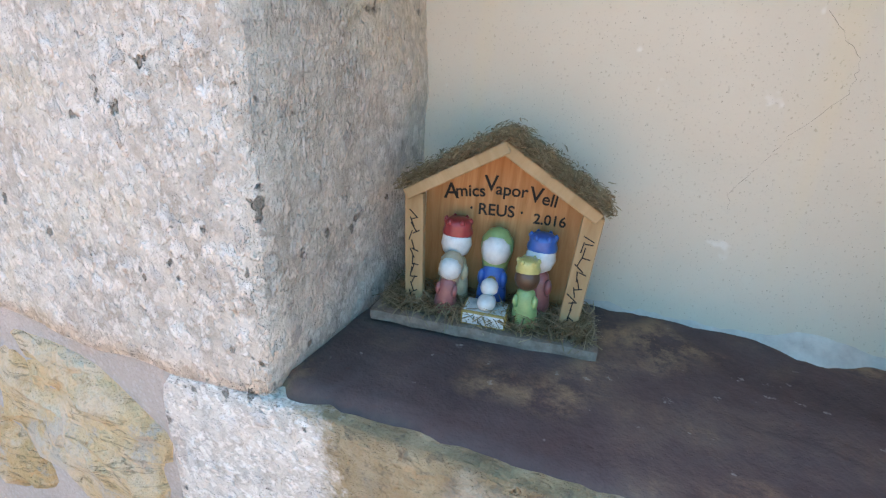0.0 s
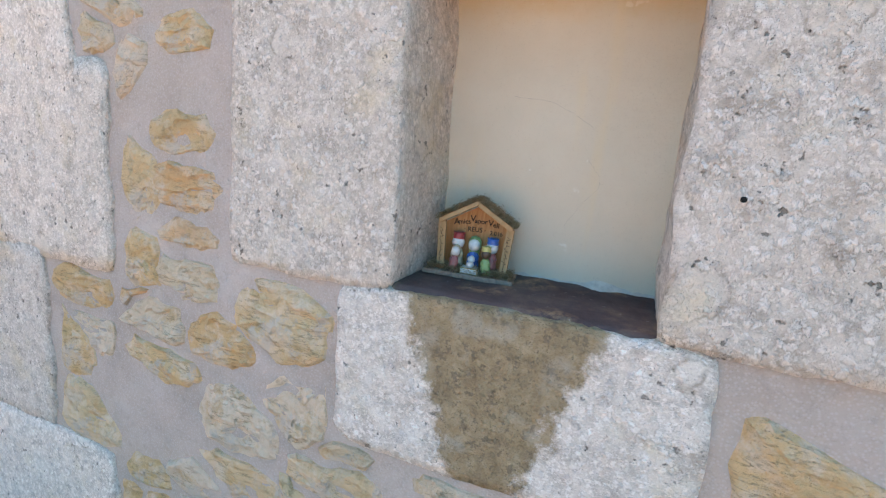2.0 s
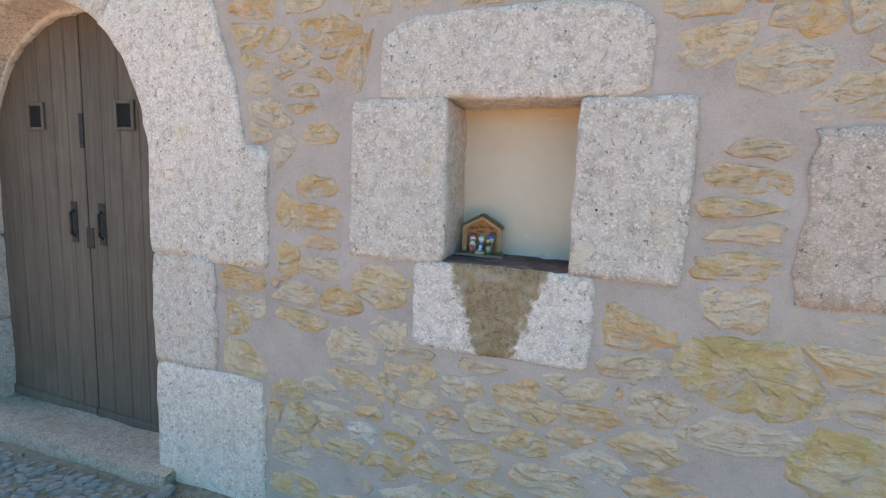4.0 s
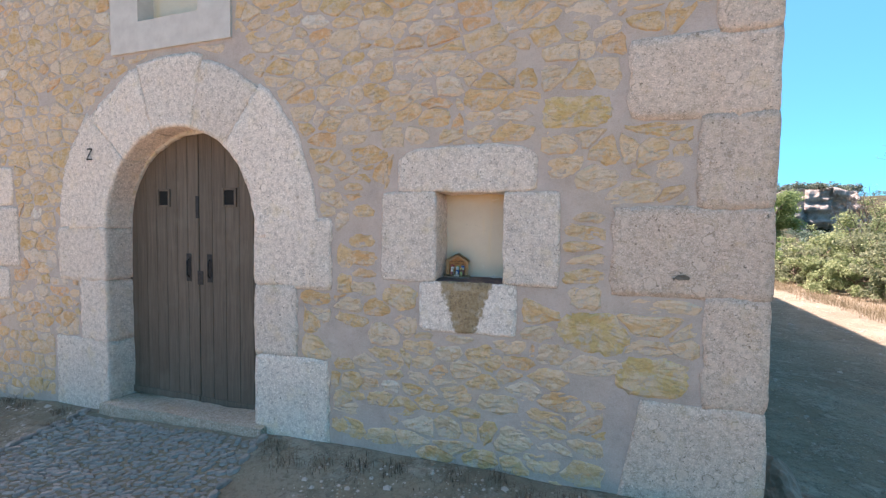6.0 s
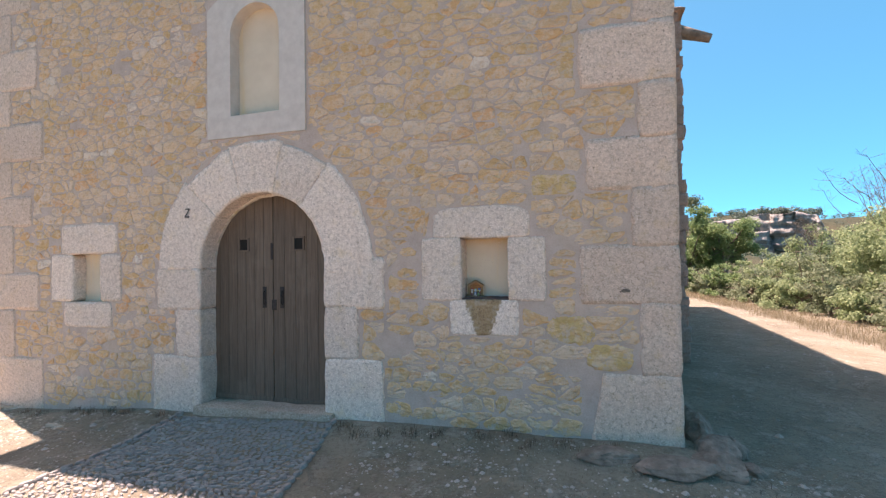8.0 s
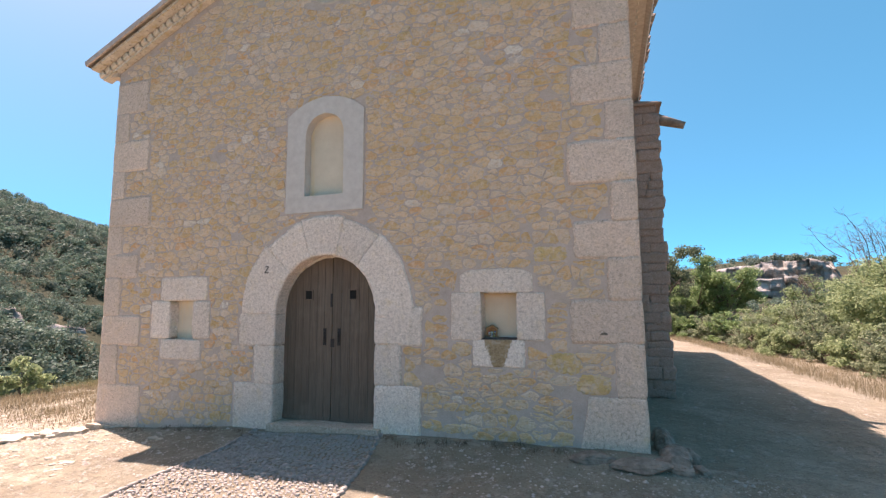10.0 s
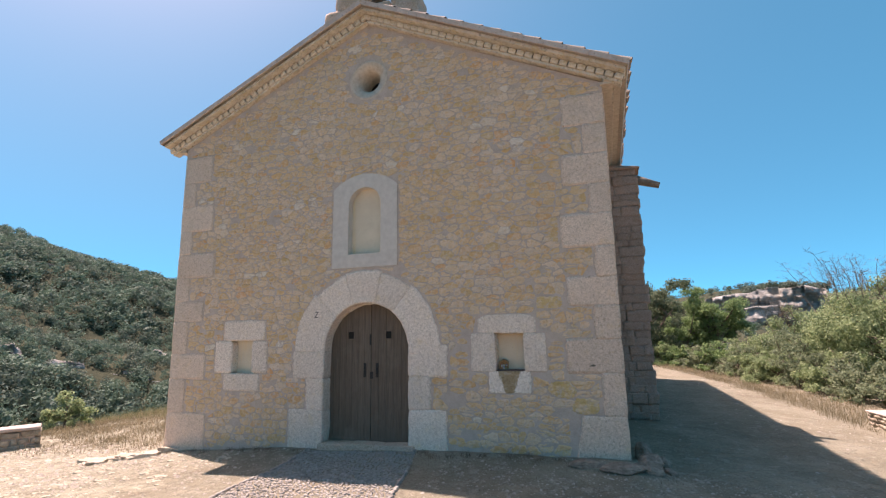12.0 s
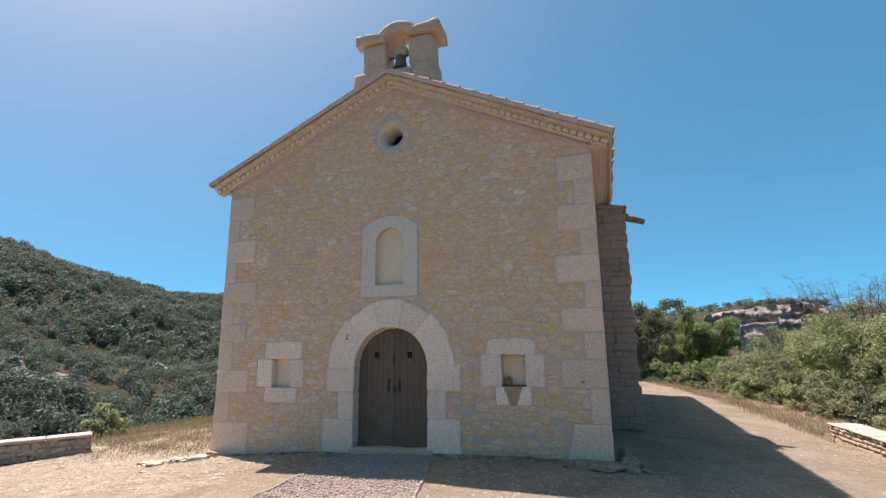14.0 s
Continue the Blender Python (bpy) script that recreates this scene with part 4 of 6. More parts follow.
def build_plaster_lip():
    """The plaster's crumbled foot, swelling out over the back of the sill."""
    bm = bmesh.new()
    n, rings = 70, []
    for i in range(n + 1):
        x = 2.300 + (2.740 - 2.300) * i / n
        out = table(x, [2.30, 2.48, 2.55, 2.60, 2.625, 2.646, 2.67, 2.69, 2.74], [0.002, 0.003, 0.002, 0.003, 0.017, 0.022, 0.011, 0.003, 0.002])
        out += 0.0035 * noise.noise(Vector((x * 60, 0, 1))) + 0.002 * noise.noise(Vector((x * 170, 3, 1)))
        up = 0.002 + 0.35 * out + 0.004 * noise.noise(Vector((x * 45, 7, 1)))
        rings.append([bm.verts.new((x, 0.2055 - max(0.0, out) * f, 1.112 + g * (0.012 + up))) for f, g in ((0.0, 1.15), (0.25, 0.95), (0.55, 0.82), (0.8, 0.62), (1.0, 0.30), (1.02, 0.0))])
    for a, b in zip(rings, rings[1:]):
        for k in range(5):
            bm.faces.new((a[k], a[k + 1], b[k + 1], b[k]))
    bmesh.ops.recalc_face_normals(bm, faces=list(bm.faces))
    part("plaster_lip", bm, LIP, NICHE, "crumbled pale foot of the plaster", True)


LIP = plain("crumbled_plaster", (0.46, 0.41, 0.35), (0.66, 0.60, 0.52), 60, 0.95, 0.003)
build_plaster_lip()
part("fixing_hole", hewn((0.008, 0.004, 0.008), 0.003, 0.003, 0.0002, 5), BLACK, NICHE, "small drilled hole").location = (2.814, -0.0185, 1.322)


# ---- the little nativity stable on the sill ----
def pine_wood():
    k = Nodes("orange_pine_board", 0.6, spec=0.3)
    g = k.noise(1.0, 5, 0.6, k.where((160, 160, 14)), 0.8)
    c = k.ramp(g, [(0.3, (0.36, 0.155, 0.05)), (0.55, (0.47, 0.225, 0.085)), (0.75, (0.55, 0.30, 0.13))])
    k.color(c)
    k.bump(g, 0.0004, 0.5)
    return k.m


PINE = pine_wood()
PALE_PINE = plain("pale_pine", (0.340, 0.200, 0.089), (0.476, 0.310, 0.162), 70, 0.65, 0.0004, stretch=(1, 1, 0.2))
BASE_WOOD = plain("grey_bark_board", (0.20, 0.13, 0.095), (0.36, 0.26, 0.20), 130, 0.9, 0.001)
STRAW = foliage("dry_straw", (0.24, 0.165, 0.09), (0.42, 0.31, 0.19), (0.60, 0.47, 0.30))
MOSS = foliage("dry_moss", (0.292, 0.205, 0.114), (0.464, 0.340, 0.204), (0.626, 0.470, 0.294))
INK = plain("black_ink", (0.018, 0.014, 0.012), (0.03, 0.024, 0.02), 50, 0.7, 0)


def strands(name, n, spot, size, width, seed, lift=0.6):
    """Many thin bent straws, each two quads; spot(rnd) gives where one lies."""
    rnd = random.Random(seed)
    v, f = [], []
    for _ in range(n):
        p = Vector(spot(rnd))
        a = rnd.uniform(0, 2 * math.pi)
        d = Vector((math.cos(a), math.sin(a), rnd.uniform(-0.25, lift))).normalized() * size * rnd.uniform(0.5, 1.3)
        s = d.cross(Vector((rnd.uniform(-1, 1), rnd.uniform(-1, 1), 1))).normalized() * width * rnd.uniform(0.6, 1.2)
        k = Vector((rnd.uniform(-1, 1), rnd.uniform(-1, 1), rnd.uniform(-0.3, 1))) * size * 0.18
        b = len(v)
        for q, w in ((p - d / 2, 0.7), (p + k, 1.0), (p + d / 2, 0.3)):
            v += [tuple(q - s * w), tuple(q + s * w)]
        f += [(b, b + 1, b + 3, b + 2), (b + 2, b + 3, b + 5, b + 4)]
    return quads_mesh(name, np.array(v), np.array(f))


def letters(text, size, material, parent, m, name="lettering"):
    c = bpy.data.curves.new("lettering", "FONT")
    c.body, c.size, c.extrude, c.align_x, c.offset = text, size, 0.0002, "CENTER", 0.0002
    tmp = new("lettering", c)
    me = bpy.data.meshes.new_from_object(tmp)
    bpy.data.objects.remove(tmp)
    ob = mesh_object(name, me, material, parent)
    ob.matrix_basis = m
    return ob


STABLE_M = Matrix.Translation((2.311, 0.092, 1.1180)) @ Matrix.Rotation(radians(9), 4, "Z") @ Matrix.Rotation(radians(1.5), 4, "Y")


def build_stable():
    s = empty("nativity_stable", "small wooden toy stable with moss roof on the niche sill", "nativity stable")
    s.matrix_world = STABLE_M
    slab = hewn((0.180, 0.078, 0.010), 0.009, 0.002, 0.0014, 301, None, 60)
    for v in slab.verts:
        v.co += Vector((0.089, 0.039, 0.005))
    part("base_board", slab, BASE_WOOD, s)
    back = [(0.026, 0.010), (0.026, 0.103), (0.092, 0.142), (0.158, 0.103), (0.158, 0.010)]
    part("back_board", prism(back, 0.054, 0.059), PINE, s)
    for x, tilt in ((0.030, -3), (0.155, 3)):
        bm = bmesh.new()
        cuboid(bm, -0.0075, 0.0075, -0.004, 0.004, 0, 0.098, 0.0008)
        post = part("post", bm, PALE_PINE, s)
        post.matrix_basis = Matrix.Translation((x, 0.024, 0.009)) @ Matrix.Rotation(radians(tilt), 4, "Y")
        rnd = random.Random(int(x * 1000))
        for i in range(6):
            z = 0.012 + i * 0.0128 + rnd.uniform(-0.002, 0.002)
            for dx, dz, length, ang in ((-0.002, 0.0, 0.0085, 90 + rnd.uniform(-25, 25)), (0.001, 0.003, 0.006, rnd.uniform(-35, 35)), (-0.001, 0.007, 0.009, 60 + rnd.uniform(-40, 40))):
                stroke = part("ink_stroke", box(-length / 2, length / 2, -0.00015, 0.00015, -0.00042, 0.00042), INK, post)
                stroke.matrix_basis = Matrix.Translation((dx + rnd.uniform(-0.0015, 0.0015), -0.0043 - 0.00004 * i, z + dz)) @ Matrix.Rotation(radians(ang), 4, "Y")
    for side, x, ang in ((-1, 0.0596, -30.5), (1, 0.1244, 30.5)):
        bm = bmesh.new()
        cuboid(bm, -0.043, 0.043, 0.012 + 0.0006 * side, 0.068 + 0.0006 * side, 0.0, 0.009, 0.001)
        board = part("roof_board", bm, PALE_PINE, s)
        board.matrix_basis = Matrix.Translation((x, 0.0, 0.1250)) @ Matrix.Rotation(radians(ang), 4, "Y")

        def spot(r):
            return (r.uniform(-0.046, 0.047), r.uniform(0.008, 0.072), 0.0095 + abs(r.gauss(0, 0.0040)))
        moss = mesh_object("moss_thatch", strands("moss_thatch", 4200, spot, 0.0062, 0.0006, 11 + side), MOSS, board, "dry moss thatch")
        moss["kind"] = "stuff"
    straw = mesh_object("straw", strands("straw", 2600, lambda r: (r.uniform(0.006, 0.174), r.choice((r.uniform(0.004, 0.03), r.uniform(0.02, 0.06))), 0.0105 + r.uniform(0, 0.011)), 0.021, 0.0006, 21, 0.9), STRAW, s, "scattered dry straw")
    straw["kind"] = "stuff"
    up = Matrix.Rotation(radians(90), 4, "X")
    def word(text, size, x, z, turn):
        return letters(text, size, INK, s, Matrix.Translation((x, 0.0535, z)) @ Matrix.Rotation(radians(-turn), 4, "Y") @ up)
    for text, size, x, z, turn in (("A", 0.0185, 0.0475, 0.0985, 5), ("mics", 0.0140, 0.0635, 0.1020, 7), ("V", 0.0185, 0.0800, 0.1085, 4), ("apor", 0.0138, 0.0965, 0.1065, 0),
                                   ("V", 0.0175, 0.1160, 0.1040, -3), ("ell", 0.0140, 0.1270, 0.1025, -6), ("· REUS ·", 0.0135, 0.0860, 0.0885, 2), ("2.016", 0.0118, 0.1295, 0.0865, 0)):
        word(text, size, x, z, turn)
    return s


build_stable()


def glaze(name, c):
    k = Nodes(name, 0.28, spec=0.5)
    k.color(k.ramp(k.noise(160, 3, 0.6, k.where()), [(0.3, tuple(v * 0.75 for v in c)), (0.65, c)]))
    return k.m


GLAZE = {n: glaze("glaze_" + n, c) for n, c in dict(white=(0.72, 0.70, 0.66), red=(0.42, 0.05, 0.05), blue=(0.03, 0.13, 0.42), green=(0.28, 0.42, 0.16), cream=(0.62, 0.53, 0.34),
                                                     rose=(0.38, 0.12, 0.11), yellow=(0.62, 0.52, 0.18), gold=(0.45, 0.27, 0.06), brown=(0.12, 0.06, 0.035), sand=(0.46, 0.36, 0.24)).items()}


def figurine(label, x, y, h, robe, head, hat, cape=None, veil=False, lean=0.0, hold=None):
    """A plain glazed clay figurine, h high, one mesh: a robe turned on the wheel, a round head and a hat or veil."""
    bm = bmesh.new()
    h = h * 1.06
    r = h * 0.168
    lathe(bm, [(r * 0.98, 0), (r * 1.05, h * 0.05), (r * 0.98, h * 0.22), (r * 0.82, h * 0.42), (r * 0.70, h * 0.52), (r * 0.38, h * 0.585)], 18, (0, 0, 0), 0, 0.85)
    lathe(bm, [(r * 0.30, h * 0.55), (r * 0.80, h * 0.61), (r * 0.98, h * 0.70), (r * 0.90, h * 0.80), (r * 0.55, h * 0.87), (r * 0.1, h * 0.895)], 18, (0, -0.001, 0), 1)
    if veil:
        lathe(bm, [(r * 0.78, h * 0.45), (r * 0.92, h * 0.58), (r * 1.08, h * 0.72), (r * 1.02, h * 0.83), (r * 0.62, h * 0.93), (r * 0.08, h * 0.965)], 18, (0, 0.0035, 0), 2, 0.9)
    else:
        lathe(bm, [(r * 0.93, h * 0.79), (r * 0.98, h * 0.83), (r * 0.86, h * 0.90), (r * 0.92, h * 0.945), (r * 0.60, h * 0.975), (r * 0.10, h * 0.985)], 18, (0, 0.0005, 0), 2)
        for i in range(6):
            a = i * math.pi / 3
            lathe(bm, [(r * 0.17, 0), (r * 0.15, h * 0.03), (r * 0.03, h * 0.055)], 6, (r * 0.78 * math.cos(a), r * 0.78 * math.sin(a), h * 0.935), 2)
    for sx in (-1, 1):
        bmesh.ops.create_icosphere(bm, subdivisions=2, radius=r * 0.34, matrix=Matrix.Translation((sx * r * 0.72, -r * 0.38, h * 0.40)) @ Matrix.Diagonal((0.8, 1.1, 1.7, 1)))
    new_faces = [f for f in bm.faces if f.material_index == 0 and not f.smooth]
    for f in new_faces:
        f.material_index, f.smooth = 3, True
    if hold:
        bmesh.ops.create_icosphere(bm, subdivisions=2, radius=r * 0.34, matrix=Matrix.Translation((0, -r * 0.86, h * 0.40)))
        for f in bm.faces:
            if not f.smooth and f.material_index == 0:
                f.material_index, f.smooth = 4, True
    ob = part("figurine", bm, [GLAZE[robe], GLAZE[head], GLAZE[hat], GLAZE[cape or robe], GLAZE[hold or robe]])
    ob.matrix_world = STABLE_M @ Matrix.Translation((x, y, 0.0105)) @ Matrix.Rotation(radians(lean), 4, "Y")
    return tagged(ob, label, "figurine", "nativity figurines")


figurine("glazed clay figurine with a red cap and cream robe", 0.058, 0.040, 0.073, "cream", "white", "red", "cream")
figurine("glazed clay figurine with a green veil and blue robe", 0.091, 0.041, 0.070, "blue", "white", "green", "blue", veil=True, hold="gold")
figurine("glazed clay figurine with a blue crown and dark red robe", 0.127, 0.040, 0.070, "rose", "white", "blue", "rose")
figurine("small glazed clay figurine with a cream veil and rose robe", 0.056, 0.020, 0.052, "rose", "white", "sand", "rose", veil=True, lean=4)
figurine("small glazed clay figurine with a yellow turban and green robe", 0.122, 0.019, 0.056, "green", "brown", "yellow", "green", lean=-3)


def build_crib():
    bm = bmesh.new()
    cuboid(bm, -0.0125, 0.0125, -0.009, 0.009, 0.0, 0.0085, 0.0012)
    for f in bm.faces:
        f.material_index = 0
    n0 = len(bm.faces)
    bmesh.ops.create_icosphere(bm, subdivisions=2, radius=0.006, matrix=Matrix.Translation((0, -0.001, 0.0115)) @ Matrix.Diagonal((0.9, 1.2, 0.8, 1)))
    bmesh.ops.create_icosphere(bm, subdivisions=2, radius=0.0052, matrix=Matrix.Translation((0, 0.004, 0.0185)))
    bm.faces.ensure_lookup_table()
    for f in bm.faces[n0:]:
        f.material_index, f.smooth = 1, True
    ob = part("figurine", bm, [GLAZE["gold"], GLAZE["white"]])
    ob.matrix_world = STABLE_M @ Matrix.Translation((0.091, 0.018, 0.0105)) @ Matrix.Scale(1.45, 4)
    tagged(ob, "tiny white glazed figurine lying in a golden crib", "figurine", "nativity figurines")


build_crib()


# ---- low walls on the terrace ----
def build_low_wall(name, label, along, n, start, courses, height, depth, seed, cap=0.075):
    """A low dry-stone wall with a flat cap, running from start in the direction along."""
    w = empty(name, label, "low wall")
    a = Vector(along).normalized()
    ang = math.atan2(a.y, a.x)
    w.matrix_world = Matrix.Translation(start) @ Matrix.Rotation(ang, 4, "Z")
    rnd = random.Random(seed)
    ch = height / courses
    part("core", box(0.04, n - 0.02, 0.05, depth - 0.05, -0.15, height - 0.02), MORTAR, w)
    for side, y0, y1 in ((0, 0.0, 0.10), (1, depth - 0.10, depth)):
        for c in range(courses):
            x = 0.0
            while x < n - 0.05:
                l = min(n - x, rnd.uniform(0.10, 0.34))
                if n - x - l < 0.1:
                    l = n - x
                bm = hewn((l - 0.010, 0.10, (ch - 0.010) * rnd.uniform(0.72, 1.06)), 0.03, 0.014, 0.022, seed + x * 3 + c * 1.7 + side)
                for v in bm.verts:
                    v.co += Vector((x + l / 2, (y0 + y1) / 2 + rnd.uniform(-0.001, 0.001), ch * (c + 0.5)))
                part("stone", bm, WALL_STONE, w, "", True)
                x += l
    for c in range(courses):
        bm = hewn((0.10, depth - 0.02, ch - 0.012), 0.06, 0.016, 0.010, seed + 40 + c)
        for v in bm.verts:
            v.co += Vector((-0.012, depth / 2, ch * (c + 0.5)))
        part("stone", bm, WALL_STONE, w, "", True)
    x = -0.05
    while x < n:
        l = min(n - x + 0.03, rnd.uniform(0.7, 1.1))
        bm = hewn((l - 0.008, depth + 0.06, cap), 0.08, 0.012, 0.006, seed + 60 + x)
        for v in bm.verts:
            v.co += Vector((x + l / 2, depth / 2, height + cap / 2))
        part("cap_slab", bm, CAP, w, "", True)
        x += l


WALL_STONE = plain("pale_wall_stone", (0.20, 0.165, 0.12), (0.46, 0.395, 0.305), 7, 0.93, 0.012, detail=8)
CAP = plain("pale_cap_stone", (0.37, 0.30, 0.255), (0.50, 0.42, 0.365), 6, 0.92, 0.006)
build_low_wall("low_wall", "low pale dry-stone wall with a flat cap at the terrace edge", (-0.55, -0.83, 0), 5.5, (-9.35, 0.95, -0.88), 3, 0.46, 0.5, 400)
build_low_wall("low_wall", "low rubble wall with a pinkish flat cap beside the track", (0.06, -1, 0), 5.0, (9.16, 5.65, -0.50), 4, 0.365, 0.62, 450, 0.042)


# ---- rocks at the corners of the footing ----
def build_rock(x, y, z, sx, sy, sz, rz, seed):
    bm = bmesh.new()
    bmesh.ops.create_icosphere(bm, subdivisions=4, radius=0.5)
    o = Vector((seed * 3.1, seed * 1.7, seed))
    planes = [Vector((noise.noise(o + Vector((k, 0, 0))), noise.noise(o + Vector((0, k, 3))), noise.noise(o + Vector((2, 1, k))))).normalized() for k in np.arange(0.37, 9, 0.83)]
    for v in bm.verts:
        n = v.co.normalized()
        r = 0.52
        for k, p in enumerate(planes):
            d = n.dot(p)
            if d > 0.05:
                r = min(r, (0.34 + 0.03 * (k % 4)) / d)
        r += noise.noise(n * 3.5 + o) * 0.045 + noise.noise(n * 9 + o) * 0.022
        v.co = Vector((n.x * r * sx, n.y * r * sy, n.z * r * sz)) * 1.15
    ob = part("rock", bm, ROCK, None, "", False)
    ob.matrix_world = pose(x, y, z, 0, 0, rz)
    return tagged(ob, "rough grey-brown rock bedded at the chapel's corner", "rock", "footing rocks")


for i, (x, y, sx, sy, sz, rz) in enumerate([(4.42, 0.02, 0.34, 0.5, 0.34, 15), (4.36, -0.24, 0.42, 0.36, 0.26, -20), (4.05, -0.36, 0.62, 0.36, 0.22, 8), (4.33, 0.45, 0.3, 0.5, 0.5, 5), (4.52, 0.35, 0.3, 0.4, 0.24, 40),
                                            (3.55, -0.28, 0.5, 0.3, 0.16, 3), (4.35, 1.1, 0.28, 0.6, 0.3, 0), (4.62, -0.08, 0.2, 0.22, 0.14, 60)]):
    build_rock(x, y, ground_z(x, y) + sz * 0.02, sx * 0.85, sy * 0.85, sz * 0.78, rz, 3.3 + i)


OUTCROP = lichened("pale_bedded_rock", (0.36, 0.30, 0.225), (0.55, 0.48, 0.385), (0.17, 0.14, 0.105), (0.46, 0.38, 0.26))


def build_outcrop():
    """Flat beds of pale rock that fan out from the west corner of the footing."""
    rnd = random.Random(23)
    for i in range(15):
        t = i / 14
        x, y = -4.15 - 1.15 * t + rnd.uniform(-0.16, 0.16), -0.20 - 0.42 * t + rnd.uniform(-0.20, 0.16)
        w, d, h = rnd.uniform(0.22, 0.46), rnd.uniform(0.14, 0.26), rnd.uniform(0.05, 0.10) * (1.2 - 0.5 * t)
        bm = hewn((w, d, h), 0.028, 0.010, 0.018, 330 + i, lambda p, w=w: Vector((p.x, p.y * (1.0 - 0.45 * p.x / w), p.z)), 7.0)
        for v in bm.verts:      # thin beds that step back upwards
            v.co.x += 0.02 * (int((v.co.z / h + 0.5) * 3) % 2)
        ob = part("rock_slab", bm, OUTCROP)
        ob.matrix_world = pose(x, y, ground_z(x, y) + h * 0.12, rnd.uniform(-9, 9), rnd.uniform(-9, 9), rnd.uniform(10, 60))
        tagged(ob, "flat pale bedded rock slab at the chapel's corner", "rock", "outcrop slabs")


build_outcrop()


# ---- plants ----
DRY = foliage("dry_grass", (0.17, 0.145, 0.085), (0.30, 0.25, 0.155), (0.42, 0.36, 0.24))
LITTER = foliage("dead_grass", (0.12, 0.095, 0.06), (0.22, 0.175, 0.11), (0.33, 0.27, 0.18))
OLIVE_GRASS = foliage("olive_weeds", (0.12, 0.13, 0.06), (0.22, 0.22, 0.11), (0.32, 0.29, 0.16))
WEED = foliage("dry_weed", (0.10, 0.075, 0.055), (0.19, 0.145, 0.105), (0.33, 0.26, 0.18))
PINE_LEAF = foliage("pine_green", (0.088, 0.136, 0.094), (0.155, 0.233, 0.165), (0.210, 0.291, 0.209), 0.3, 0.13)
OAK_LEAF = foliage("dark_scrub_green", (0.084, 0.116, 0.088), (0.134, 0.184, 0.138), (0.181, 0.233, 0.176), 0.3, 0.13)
ALMOND_LEAF = foliage("olive_yellow_green", (0.193, 0.252, 0.122), (0.311, 0.387, 0.198), (0.420, 0.477, 0.261))
BRIGHT_LEAF = foliage("bright_green", (0.156, 0.235, 0.095), (0.254, 0.361, 0.152), (0.336, 0.420, 0.209))
SHRUB_LEAF = foliage("grey_green_shrub", (0.153, 0.191, 0.112), (0.261, 0.312, 0.186), (0.360, 0.391, 0.242))
HOLM_LEAF = foliage("dark_holm_green", (0.085, 0.115, 0.068), (0.155, 0.195, 0.115), (0.22, 0.25, 0.15))
BARK = plain("grey_bark", (0.10, 0.08, 0.06), (0.22, 0.18, 0.14), 30, 0.95, 0.006)


def cliff_rock():
    """Bedded limestone: pale grey with tan patches, dark beds and dark upright streaks."""
    k = Nodes("bedded_limestone", 0.95, spec=0.1)
    at = k.where()
    c = k.ramp(k.noise(0.22, 6, 0.7, at), [(0.3, (0.170, 0.160, 0.140)), (0.5, (0.306, 0.298, 0.273)), (0.7, (0.425, 0.418, 0.391))])
    c = k.mix(k.math("MULTIPLY", k.grey(k.noise(1.0, 5, 0.7, k.where((0.15, 0.15, 1.1))), 0.5, 0.62), 0.6), c, (0.128, 0.121, 0.109))
    c = k.mix(k.math("MULTIPLY", k.grey(k.noise(0.5, 5, 0.7, k.where((1.0, 1.0, 0.2))), 0.54, 0.66), 0.5), c, (0.093, 0.089, 0.086))
    c = k.mix(k.math("MULTIPLY", k.grey(k.noise(0.12, 4, 0.6, at), 0.55, 0.7), 0.4), c, (0.340, 0.276, 0.182))
    k.color(c)
    k.bump(k.noise(0.8, 6, 0.7, at), 0.6, 0.8)
    return k.m


CLIFF = cliff_rock()


def blades(name, n, spot, height, width, material, label, seed):
    rnd = np.random.RandomState(seed)
    pts = np.array([spot(rnd) for _ in range(n)])
    h = height * rnd.uniform(0.4, 1.3, n)
    a = rnd.uniform(0, 2 * np.pi, n)
    bend = rnd.uniform(0.1, 0.7, n) * h
    d = np.stack([np.cos(a), np.sin(a), np.zeros(n)], 1)
    s = np.stack([-np.sin(a), np.cos(a), np.zeros(n)], 1) * (width * rnd.uniform(0.6, 1.3, n))[:, None]
    up = np.array([0, 0, 1.0])
    mid = pts + d * (bend * 0.3)[:, None] + up * (h * 0.6)[:, None]
    tip = pts + d * bend[:, None] + up * h[:, None]
    v = np.stack([pts - s, pts + s, mid - s * 0.7, mid + s * 0.7, tip - s * 0.15, tip + s * 0.15], 1).reshape(-1, 3)
    b = np.arange(n)[:, None] * 6
    f = np.concatenate([b + np.array([[0, 1, 3, 2]]), b + np.array([[2, 3, 5, 4]])], 0)
    ob = mesh_object(name, quads_mesh(name, v, f), material)
    return tagged(ob, label, "grass", kind="stuff")


def on_ground(x, y, dz=0.0):
    return (x, y, ground_z(x, y) + dz)


def field_left(r):
    while True:
        x, y = r.uniform(-15, -4.6), r.uniform(-1.5, 9)
        if r.uniform(0, 1) > 0.62 + 0.9 * noise.noise(Vector((x * 0.9, y * 0.9, 6))):
            continue
        if y > 0.35 + 0.10 * (x + 9) + r.uniform(-0.8, 0.8) and math.hypot(x + 9.6, y - 0.6) > 0.9:
            return on_ground(x, y)


